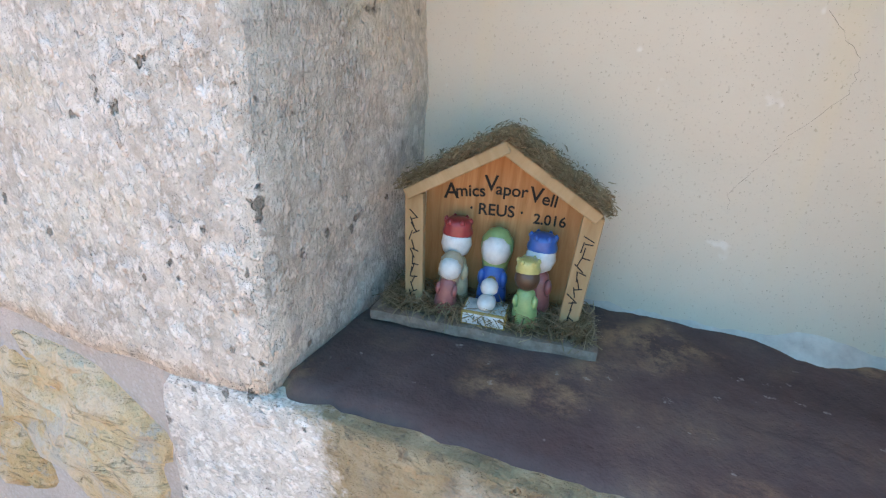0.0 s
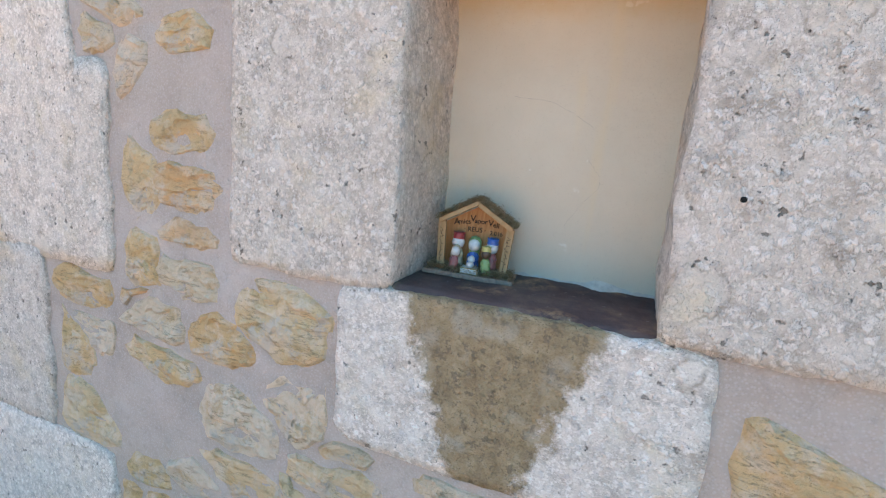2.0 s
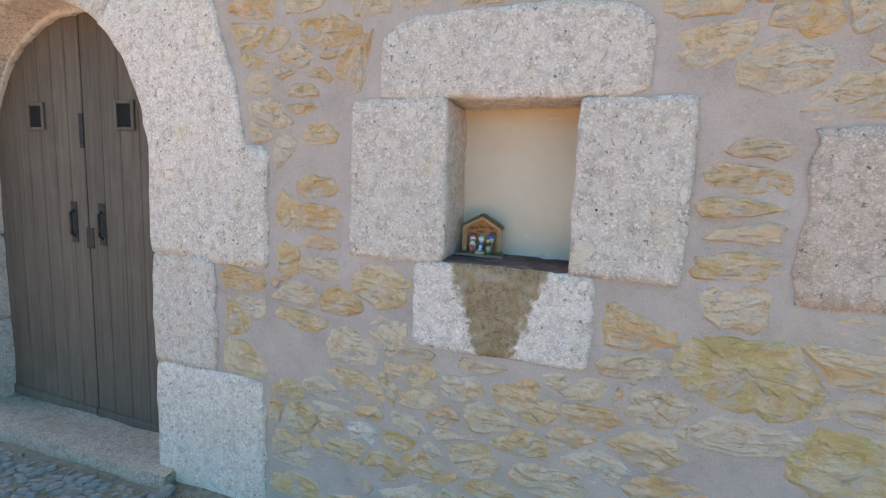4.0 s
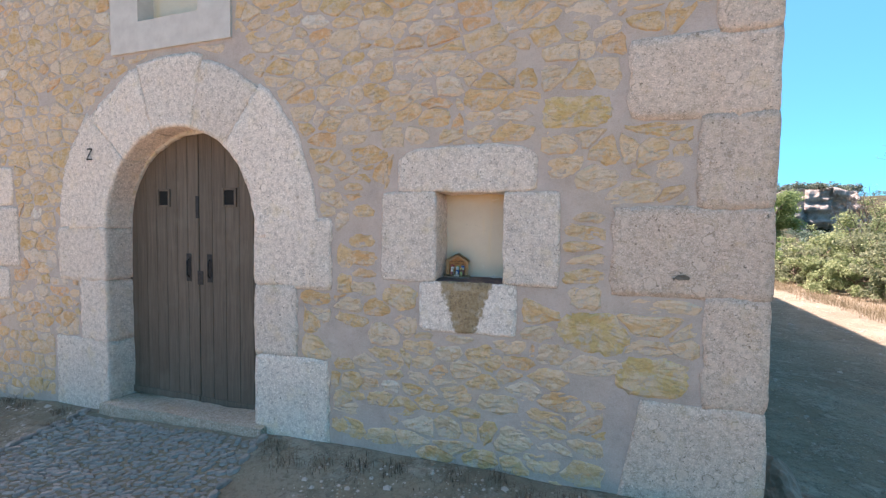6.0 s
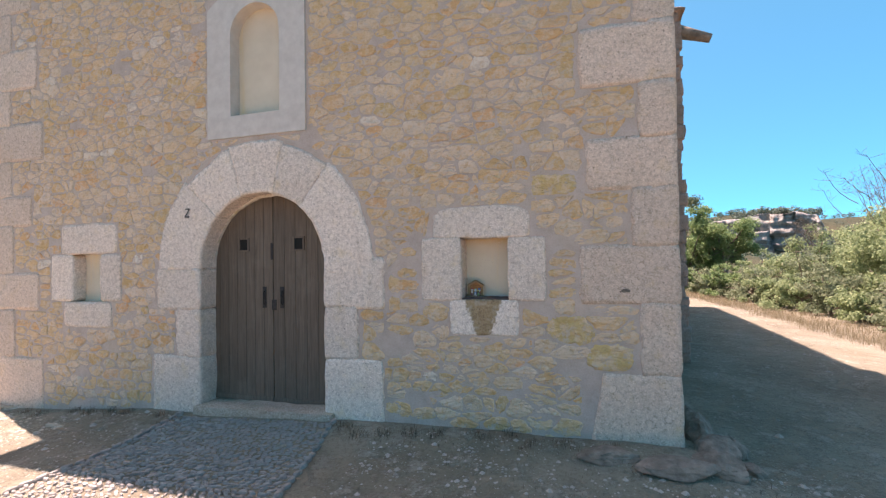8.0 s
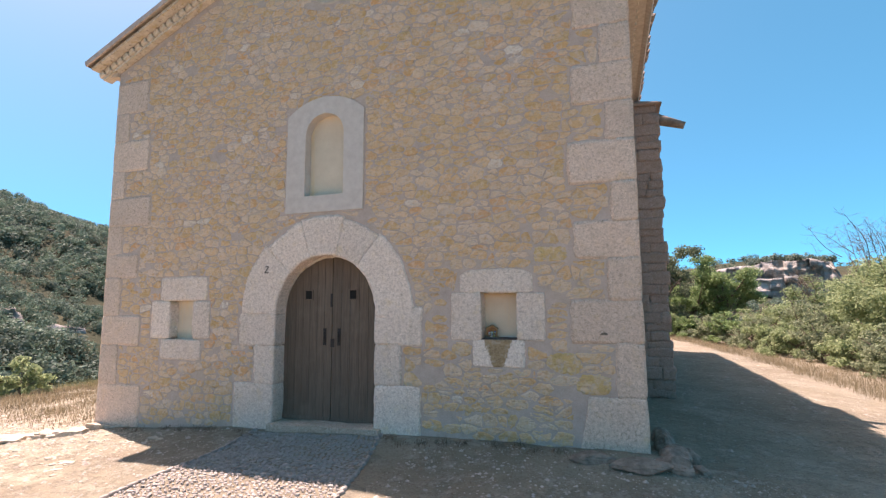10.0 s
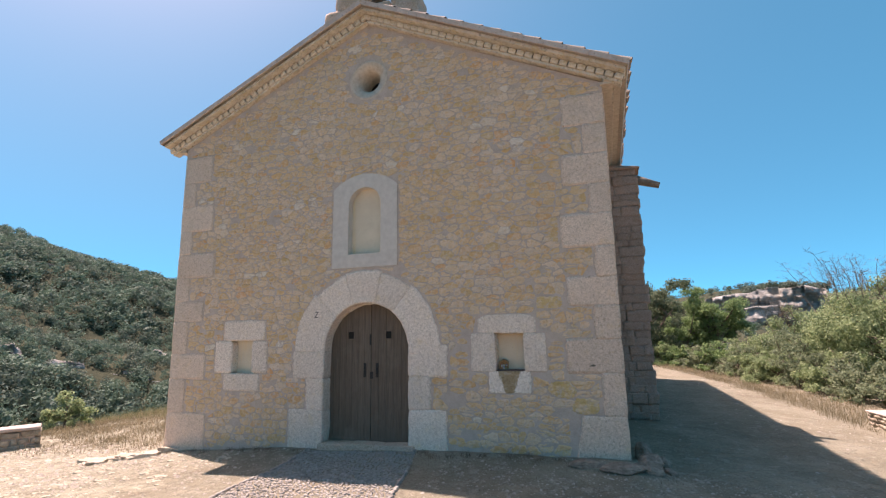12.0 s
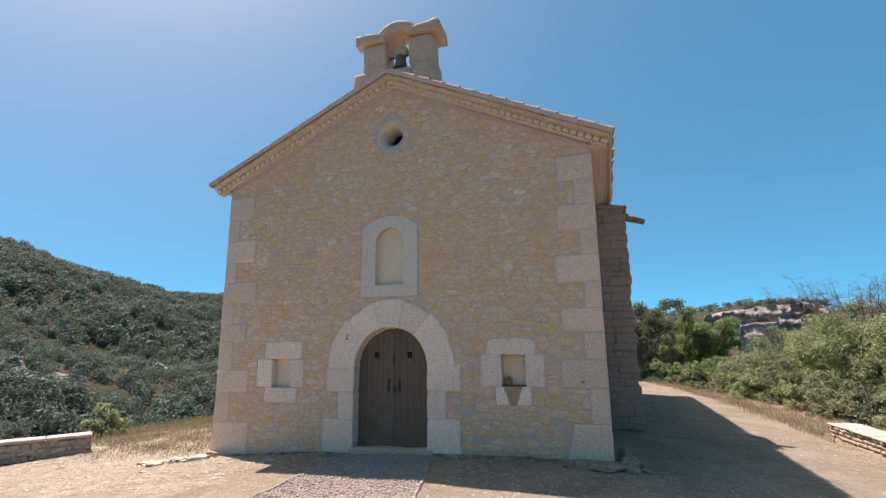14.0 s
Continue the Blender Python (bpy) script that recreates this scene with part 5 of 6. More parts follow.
def verge_right(r):
    y = r.uniform(1.0, 20)
    edge = float(np.interp(y, [0, 3.7, 6, 12.5, 17.5, 20], [9.3, 8.9, 8.6, 7.9, 6.6, 5.9]))
    edge += 0.45 * noise.noise(Vector((0, y * 0.9, 2))) + 0.2
    x = edge + abs(r.normal(0, 1.1)) + r.uniform(-0.25, 0.3)
    if 9.0 < x < 9.9 and y < 5.7:
        x += 1.2
    return on_ground(x, y)


blades("dry_grass", 26000, field_left, 0.15, 0.0028, DRY, "tall dry straw-coloured grass on the terrace edge", 5)
blades("dry_litter", 26000, field_left, 0.055, 0.0065, LITTER, "matted brown dead grass on the terrace edge", 12)
blades("rim_grass", 9000, lambda r: on_ground(r.uniform(-15, -4.6), r.uniform(4.5, 9.5)), 0.26, 0.0034, OLIVE_GRASS, "tall olive-green weeds at the terrace rim", 13)
blades("verge_grass", 16000, verge_right, 0.15, 0.0032, DRY, "dry yellow grass along the track's edge", 6)


def wall_foot(r):
    k = r.choice([-3.9, -3.4, -3.1, -2.6, -2.3, -2.05, -1.75, -1.2, -0.98, 1.35, 1.6, 1.85, 2.95, 3.4, 2.1, 2.5, 2.75, 3.2, 3.6, 3.95, 1.15])
    x, y = k + r.normal(0, 0.05), -0.09 - 0.26 * ((k * 7.3) % 1.0) + r.normal(0, 0.05)
    return on_ground(x, y)


blades("wall_weeds", 1700, wall_foot, 0.05, 0.0017, WEED, "small dry grey weeds along the wall's foot", 8)
blades("yard_weeds", 900, lambda r: on_ground(r.uniform(1.2, 5.5), -0.2 - abs(r.normal(0, 0.9))), 0.03, 0.0016, WEED, "sparse dry stubble on the shaded yard", 9)


def leaf_cloud(n, clumps, rnd, size, squash=1.0, loose=0.36, inner=0.72):
    """Small leaf quads spread over the skins of clumps (x, y, z, radius); returns verts and quads."""
    clumps = np.asarray(clumps, dtype=float)
    w = clumps[:, 3] ** 2
    which = rnd.choice(len(clumps), n, p=w / w.sum())
    d = rnd.normal(size=(n, 3))
    d /= np.linalg.norm(d, axis=1, keepdims=True)
    c = clumps[which]
    r = c[:, 3] * rnd.uniform(inner, 1.10, n)
    p = c[:, :3] + d * r[:, None] * np.array([1, 1, squash])
    t = rnd.normal(size=(n, 3)) * loose + d + np.array([0, 0, 0.2])
    u = np.cross(d, t)
    u /= np.linalg.norm(u, axis=1, keepdims=True) + 1e-9
    v = np.cross(u, t)
    v /= np.linalg.norm(v, axis=1, keepdims=True) + 1e-9
    s = (size * rnd.uniform(0.55, 1.35, n))[:, None]
    q = np.stack([p - u * s, p - v * s * 0.55, p + u * s, p + v * s * 0.55], 1).reshape(-1, 3)
    return q, np.arange(n * 4).reshape(-1, 4)


def limb(bm, a, b, r0, r1, bow=0.0, rnd=random):
    """A tapered, slightly crooked limb."""
    a, b = Vector(a), Vector(b)
    n, sides = (5, 6) if r0 > 0.0065 else (2, 4)
    side = (b - a).cross(Vector((0.3, 0.2, 1))).normalized()
    rings = []
    for i in range(n + 1):
        t = i / n
        p = a.lerp(b, t) + side * bow * math.sin(t * math.pi) + Vector((rnd.uniform(-1, 1), rnd.uniform(-1, 1), rnd.uniform(-1, 1))) * (b - a).length * 0.025
        d = (b - a).normalized()
        u = d.orthogonal().normalized()
        v = d.cross(u)
        r = r0 + (r1 - r0) * t
        rings.append([bm.verts.new(p + (u * math.cos(k * 6.2832 / sides) + v * math.sin(k * 6.2832 / sides)) * r) for k in range(sides)])
    for x, y in zip(rings, rings[1:]):
        for k in range(sides):
            bm.faces.new((x[k], x[(k + 1) % sides], y[(k + 1) % sides], y[k]))


def build_tree(name, label, x, y, height, spread, leaf, size, leaves, seed, low=0.2, bare=0, category="tree", group="trees beside the track"):
    """A tree or bush: a tapered trunk, crooked limbs that fork, and a crown of many small leafy sprays with gaps between them."""
    t = empty(name, label, category, group, on_ground(x, y))
    rnd, npr = random.Random(seed), np.random.RandomState(seed)
    bm = bmesh.new()
    fork = Vector((rnd.uniform(-0.15, 0.15), rnd.uniform(-0.15, 0.15), height * 0.32))
    limb(bm, (0, 0, -0.15), fork, 0.032 * height, 0.02 * height, 0.05, rnd)
    clumps = []
    boughs = 11 if height > 2.2 else 8
    for i in range(boughs):
        a = 2 * math.pi * (i + rnd.uniform(-0.4, 0.4)) / boughs * 1.618
        q = spread * rnd.uniform(0.25, 0.88)
        rise = 1 - 0.62 * (q / spread) ** 2
        tip = Vector((q * math.cos(a), q * math.sin(a), height * (low + (0.92 - low) * rise * rnd.uniform(0.45, 1.0))))
        start = Vector((0, 0, 0)).lerp(fork, rnd.uniform(0.25, 1.0))
        limb(bm, start, tip, 0.014 * height, 0.004 * height, rnd.uniform(-0.2, 0.2), rnd)
        for k in range(8):
            base = start.lerp(tip, rnd.uniform(0.35, 1.05))
            out = Vector((rnd.gauss(0, 1), rnd.gauss(0, 1), rnd.gauss(0, 0.75))).normalized() * spread * rnd.uniform(0.08, 0.30)
            p = base + out
            r = spread * rnd.uniform(0.09, 0.20)
            p.z = max(p.z, r * 0.5)
            clumps.append((*p, r))
            if k < 3:
                limb(bm, base, p, 0.006 * height, 0.002 * height, 0.03, rnd)
    if low < 0.12:      # skirts that reach the ground
        for i in range(16):
            a, q = rnd.uniform(0, 2 * math.pi), spread * rnd.uniform(0.35, 0.85)
            r = spread * rnd.uniform(0.10, 0.18)
            clumps.append((q * math.cos(a), q * math.sin(a), r * rnd.uniform(0.4, 1.6), r))
    for i in range(bare):
        a = rnd.uniform(0, 2 * math.pi)
        q = spread * rnd.uniform(0.2, 0.85)
        p0 = Vector((q * 0.7 * math.cos(a), q * 0.7 * math.sin(a), height * rnd.uniform(0.55, 0.78)))
        p1 = Vector((q * math.cos(a), q * math.sin(a), height * rnd.uniform(0.86, 1.06)))
        limb(bm, p0, p1, 0.012, 0.004, rnd.uniform(-0.2, 0.2), rnd)
        for k in range(9):
            e = p0.lerp(p1, rnd.uniform(0.25, 1.0))
            f = e + Vector((rnd.uniform(-0.45, 0.45), rnd.uniform(-0.45, 0.45), rnd.uniform(-0.05, 0.3)))
            limb(bm, e, f, 0.005, 0.002, 0.04, rnd)
            for _ in range(2):
                g = e.lerp(f, rnd.uniform(0.3, 0.9))
                limb(bm, g, g + Vector((rnd.uniform(-0.22, 0.22), rnd.uniform(-0.22, 0.22), rnd.uniform(0.0, 0.2))), 0.003, 0.0015, 0.02, rnd)
    part("trunk", bm, BARK, t, "", True)
    v, f = leaf_cloud(leaves, clumps, npr, size, 0.7, 0.8, 0.25)
    v[:, 2] = np.maximum(v[:, 2], 0.02)
    mesh_object("crown", quads_mesh("crown", v, f), leaf, t)
    return t


build_tree("almond_tree", "spreading olive-green almond tree with bare twigs on top", 13.2, 13.4, 4.6, 3.5, ALMOND_LEAF, 0.048, 46000, 31, 0.08, 60)
build_tree("almond_tree", "broad olive-green tree crowding the track", 14.4, 9.4, 4.0, 3.1, ALMOND_LEAF, 0.048, 40000, 32, 0.08, 40)
build_tree("almond_tree", "olive-green tree with thin bare twigs", 12.6, 18.5, 3.4, 2.6, ALMOND_LEAF, 0.05, 24000, 33, 0.08, 16)
build_tree("green_tree", "bright green rounded young tree behind the track", 10.4, 26.5, 6.0, 2.5, BRIGHT_LEAF, 0.058, 32000, 34, 0.06, 0)
build_tree("green_tree", "bright green young tree", 8.6, 27.0, 4.0, 2.2, BRIGHT_LEAF, 0.055, 20000, 35, 0.06, 0)
build_tree("holm_oak", "dark green dense holm oak at the track's end", 6.0, 23.5, 6.9, 3.2, HOLM_LEAF, 0.062, 34000, 36, 0.08, 0)
build_tree("holm_oak", "dark green dense holm oak", 4.6, 27.5, 6.4, 3.2, HOLM_LEAF, 0.065, 20000, 37, 0.08, 0)
build_tree("holm_oak", "broad dark green holm oak beyond the track", 8.0, 31.0, 6.0, 3.2, HOLM_LEAF, 0.07, 24000, 38, 0.06, 0)
for i, (x, y, h, s) in enumerate([(8.1, 19.2, 1.3, 1.1), (9.4, 17.2, 1.5, 1.3), (9.9, 14.4, 1.5, 1.2), (7.0, 21.0, 1.3, 1.1), (10.6, 11.6, 1.4, 1.1), (10.6, 20.5, 1.8, 1.5), (11.2, 8.6, 1.5, 1.2), (12.4, 6.4, 1.8, 1.5), (9.2, 23.0, 1.5, 1.5),
                                  (11.6, 6.9, 1.3, 1.1), (10.9, 10.0, 1.7, 1.2), (10.3, 13.0, 1.6, 1.2), (9.6, 15.8, 1.7, 1.2), (8.7, 18.2, 1.6, 1.1), (11.8, 12.4, 2.2, 1.4), (11.0, 16.4, 2.3, 1.5), (12.6, 8.4, 2.2, 1.4), (10.2, 18.9, 2.2, 1.4), (7.6, 20.2, 1.4, 1.0), (6.4, 21.4, 1.3, 1.0), (13.6, 6.0, 2.0, 1.4)]):
    build_tree("shrub", "low dense green shrub beside the track", x, y, h, s, (SHRUB_LEAF, ALMOND_LEAF, ALMOND_LEAF, SHRUB_LEAF, BRIGHT_LEAF)[(i * 3) % 5], 0.042, 7000, 50 + i, 0.06, 0, "shrub")
build_tree("shrub", "low green shrub at the terrace edge among dry grass", -12.4, 3.6, 1.25, 0.95, ALMOND_LEAF, 0.045, 4200, 70, 0.1, 0, "shrub")
build_tree("shrub", "low dark green shrub at the terrace edge", -14.2, 1.8, 1.0, 0.9, OAK_LEAF, 0.045, 3000, 71, 0.1, 0, "shrub")


def crag_head(a):
    return 1.8 + 200 * math.tan(radians(table(a, [7, 10, 12, 14, 16, 18, 20, 22.5], [2.0, 2.9, 3.2, 3.4, 3.65, 3.65, 3.3, 2.0])))


def build_woods():
    """Far woods on the valley's slopes: pines and scrub, each a cluster of leaf clumps."""
    npr = np.random.RandomState(77)
    protos = []
    for k in range(8):
        # one rounded crown with smaller domes budding from it
        cl = [(0, 0, 0.50, 0.30), (npr.uniform(-0.1, 0.1), npr.uniform(-0.1, 0.1), 0.66, 0.22)]
        for i in range(7):
            a, q = npr.uniform(0, 6.28), npr.uniform(0.16, 0.34)
            cl.append((q * math.cos(a), q * math.sin(a), npr.uniform(0.34, 0.72), npr.uniform(0.10, 0.18)))
        protos.append([leaf_cloud(count, cl, npr, size, 0.9, 0.5, 0.82)[0] for count, size in ((440, 0.033), (230, 0.046), (125, 0.062))])
    groups = {"pine_woods": [], "scrub_woods": []}
    n = 0
    for _ in range(60000):
        pick = npr.uniform()
        a = npr.uniform(-68, -40) if pick < 0.66 else npr.uniform(1, 27) if pick < 0.95 else npr.uniform(-100, 60)
        hidden = -38 < a < 0
        r = math.sqrt(npr.uniform(30 ** 2, 330 ** 2))
        if hidden and npr.uniform() < 0.8:
            continue
        x, y = 4 + r * math.sin(radians(a)), -9 + r * math.cos(radians(a))
        d = math.hypot(x - 2, y + 1)
        if d < (34 if a > -5 else 48):
            continue
        big = 1.15 if r < 150 else 1.0
        h = big * npr.uniform(5.2, 7.6) if noise.noise(Vector((x, y, 9)) * 0.012) > -0.1 else npr.uniform(3.8, 6.0)
        if a > 0:
            h *= 0.6
            if r > 205 and npr.uniform() < 0.6:
                continue
        if 6 < a < 24 and 185 < r < 203:
            continue
        p = protos[npr.randint(8)][0 if r < 110 else 1 if r < 190 else 2]
        s = npr.uniform(0, 6.28)
        c, sn = math.cos(s), math.sin(s)
        w = h * npr.uniform(0.85, 1.15)
        q = np.stack([(p[:, 0] * c - p[:, 1] * sn) * w, (p[:, 0] * sn + p[:, 1] * c) * w, p[:, 2] * h], 1) + np.array([x, y, ground_z(x, y) - 0.3 * h])
        groups["pine_woods" if npr.uniform() < 0.6 else "scrub_woods"].append(q)
        n += 1
        if n > 3700:
            break
    for i in range(70):         # scrub along the cliff's brow
        a = 13.4 + 6.6 * npr.uniform() if i < 55 else npr.uniform(8, 22)
        r = 203 + npr.uniform(0, 9)
        h = npr.uniform(3.0, 5.2) if i < 55 else npr.uniform(1.0, 1.8)
        x, y = 4 + r * math.sin(radians(a)), -9 + r * math.cos(radians(a))
        p = protos[npr.randint(8)][2]
        groups["scrub_woods"].append(p * np.array([h * 1.25, h * 1.25, h]) + np.array([x, y, crag_head(a) - 0.25 * h]))
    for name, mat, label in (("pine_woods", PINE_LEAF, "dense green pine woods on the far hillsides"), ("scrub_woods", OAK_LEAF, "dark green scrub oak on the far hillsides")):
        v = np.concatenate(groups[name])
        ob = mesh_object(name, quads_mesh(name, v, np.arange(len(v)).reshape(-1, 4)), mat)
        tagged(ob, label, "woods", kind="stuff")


build_woods()


def scarp(name, a0, a1, r0, foot, head, deep, seed, label):
    """A broken rock face between two bearings: fissured blocks in beds, with a flat top running back. foot(a), head(a): heights."""
    nu, nv = max(30, int(13 * (a1 - a0))), 30
    vs = []
    for i in range(nu + 1):
        t = i / nu
        a = a0 + (a1 - a0) * t
        end = min(1.0, 6 * t, 6 * (1 - t))
        lo, hi = foot(a), foot(a) + (head(a) - foot(a)) * end
        for k in range(nv + 3):
            w = min(1.0, k / nv)
            z = lo + (hi - lo) * w
            arc_m = radians(a) * r0
            block = noise.cell(Vector((arc_m * 0.30 + seed, z * 0.42, 1.0 + seed)))
            bed = noise.cell(Vector((arc_m * 0.07, z * 0.65 + 0.3 * noise.noise(Vector((arc_m * 0.1, 0, seed))), 7.0)))
            tower = noise.cell(Vector((arc_m * 0.16 + seed, 3.0, seed)))
            r = r0 + 1.6 * w + deep * (0.75 * block + 0.55 * bed + 0.6 * tower + 1.0 * noise.noise(Vector((arc_m * 0.11, z * 0.16, seed))) + 0.5 * noise.noise(Vector((arc_m * 0.5, z * 0.6, seed))))
            if k > nv:
                r += (5.0, 16.0)[k - nv - 1]
                z += (0.35, -0.8)[k - nv - 1]
            z += w * 0.5 * tower + 0.5 * noise.noise(Vector((arc_m * 0.35, z * 0.5, seed + 4)))
            vs.append((4 + r * math.sin(radians(a)), -9 + r * math.cos(radians(a)), z))
    m = nv + 3
    fs = [(i * m + k, (i + 1) * m + k, (i + 1) * m + k + 1, i * m + k + 1) for i in range(nu) for k in range(m - 1)]
    ob = mesh_object(name, quads_mesh(name, np.array(vs), np.array(fs)), CLIFF)
    return tagged(ob, label, "cliff", kind="stuff")


def build_cliffs():
    """Pale ledges of rock that break out of the hills."""
    scarp("rock_cliff", 7.5, 22.5, 198, lambda a: crag_head(a) - 14.0, crag_head, 1.7, 3.0, "pale weathered limestone cliff crowning the far hill")
    scarp("rock_cliff", 12.2, 17.0, 190, lambda a: -6.0, lambda a: 7.2 + 0.3 * (a - 12), 1.3, 8.0, "lower pale limestone ledge under the cliff")
    for i, (a0, a1, r, h) in enumerate(((-64, -58.5, 150, 2.2), (-58.0, -54.0, 147, 1.7), (-53.5, -47.5, 146, 1.3), (-50, -44.5, 170, 2.0), (-63.0, -60.5, 236, 1.8), (-60, -57.0, 238, 1.5), (-57, -54.5, 242, 1.4), (-47.5, -44, 215, 1.6))):
        ground_at = lambda a, r=r: ground_z(4 + r * math.sin(radians(a)), -9 + r * math.cos(radians(a)))
        scarp("rock_ledge", a0, a1, r, lambda a, g=ground_at: g(a) - 2.0, lambda a, g=ground_at, h=h: g(a) + h, 1.5, 20.0 + i, "grey limestone ledge breaking out of the wooded hillside")


build_cliffs()


# ---- pits and a scratched mark on the hewn stones ----
def pit(x, z, w, h, seed):
    bm = bmesh.new()
    rnd = random.Random(seed)
    rim = [bm.verts.new((w * (1 + rnd.uniform(-0.25, 0.25)) * math.cos(a * 0.698), 0, h * (1 + rnd.uniform(-0.25, 0.25)) * math.sin(a * 0.698))) for a in range(9)]
    mid = bm.verts.new((0, 0.004, 0))
    for i in range(9):
        bm.faces.new((rim[i], rim[(i + 1) % 9], mid))
    ob = part("pit", bm, BARK, WALL, "small dark weathered hollow")
    ob.location = (x, -0.0195, z)


for i, q in enumerate(((3.735, 1.198, 0.034, 0.017), (3.695, 1.19, 0.008, 0.006))):
    pit(*q, i)
bm = bmesh.new()
cuboid(bm, -0.022, 0.022, -0.001, 0.001, -0.004, 0.004)
cuboid(bm, -0.018, 0.018, -0.001, 0.001, 0.052, 0.060)
vs = cuboid(bm, -0.004, 0.004, -0.001, 0.001, -0.036, 0.036)
bmesh.ops.rotate(bm, verts=vs, cent=(0, 0, 0), matrix=Matrix.Rotation(radians(38), 3, "Y"))
bmesh.ops.translate(bm, verts=vs, vec=(0, 0, 0.028))
mark = part("scratched_mark", bm, INK, DOOR, "thin dark mark scratched on an arch stone")
mark.scale = (1.6, 1.0, 1.6)
mark.location = (-0.93, -0.024, 2.00)


CRACK = plain("crack_edge", (0.26, 0.20, 0.15), (0.40, 0.32, 0.25), 60, 0.95, 0)


def build_cracks():
    """Hairline cracks in the niche plaster."""
    for i, pts in enumerate((((2.43, 1.475), (2.50, 1.468), (2.545, 1.448), (2.593, 1.419)), ((2.587, 1.361), (2.611, 1.333), (2.611, 1.312), (2.584, 1.282), (2.573, 1.261), (2.557, 1.238), (2.561, 1.212)))):
        rnd = random.Random(i)
        path = []
        for (x0, z0), (x1, z1) in zip(pts, pts[1:]):
            for k in range(7):
                path.append((x0 + (x1 - x0) * k / 7 + rnd.uniform(-0.0012, 0.0012), z0 + (z1 - z0) * k / 7 + rnd.uniform(-0.0012, 0.0012)))
        v, f = [], []
        for k, (x, z) in enumerate(path):
            w = 0.00024 * rnd.uniform(0.3, 1.2)
            v += [(x, 0.2042, z - w), (x, 0.2042, z + w)]
            if k:
                f.append((2 * k - 2, 2 * k, 2 * k + 1, 2 * k - 1))
        mesh_object("crack", raw_mesh("crack", v, f), CRACK, NICHE, "hairline crack in the plaster")


build_cracks()


# ---- rubble of the front, stone by stone ----
def stone_mesh(out, rnd, proud, fine=False):
    """One rough face stone bedded in lime: its uneven face rises out of the mortar and falls back below it round the rim."""
    if fine:
        wide = max(p[0] for p in out) - min(p[0] for p in out)
        more = []
        for i, (x, z) in enumerate(out):
            x1, z1 = out[(i + 1) % len(out)]
            more += [(x, z), ((x + x1) / 2 + rnd.uniform(-0.02, 0.02) * wide, (z + z1) / 2 + rnd.uniform(-0.02, 0.02) * wide)]
        out = more
    rings = ((1.12, 0.010), (1.0, -0.001), (0.92, -proud * 0.7), (0.78, -proud), (0.62, -proud * 1.05), (0.46, -proud * 1.1), (0.30, -proud * 1.1), (0.14, -proud * 1.1)) if fine else (
        (1.12, 0.010), (1.0, -0.0015), (0.90, -proud * 0.8), (0.66, -proud), (0.36, -proud * 1.1))
    beds, dip = rnd.uniform(16, 34), rnd.uniform(-0.35, 0.35)
    n = len(out)
    verts, faces = [], []
    tx, tz = rnd.uniform(-0.03, 0.03), rnd.uniform(-0.07, 0.07)
    o = Vector((rnd.uniform(0, 90), rnd.uniform(0, 90), 0))
    for scale, y in rings:
        for x, z in out:
            q = scale * (1 + (0.05 * noise.noise(Vector((x, z, 0)) * 40 + o) if scale < 1.1 else 0))
            w = noise.noise(Vector((x * q * 13, z * q * 26, 0)) + o) * 0.007 + noise.noise(Vector((x * q * 31, z * q * 60, 0)) + o) * 0.004
            if fine:
                # thin beds that break off in small ledges
                ledge = ((z * q + dip * x * q) * beds + 1.2 * noise.noise(Vector((x * q * 11, z * q * 11, 5)) + o)) % 1.0
                w += 0.007 * (ledge - 0.5) * min(1.0, (1.1 - scale) * 6)
            verts.append((x * q, y + (w + tx * x + tz * z if scale < 1.1 else 0), z * q))
    verts.append((0, -proud * 1.1, 0))
    m = len(rings) - 1
    for k in range(m):
        for i in range(n):
            j = (i + 1) % n
            faces.append((k * n + i, k * n + j, (k + 1) * n + j, (k + 1) * n + i))
    for i in range(n):
        faces.append((m * n + i, m * n + (i + 1) % n, (m + 1) * n))
    return verts, faces


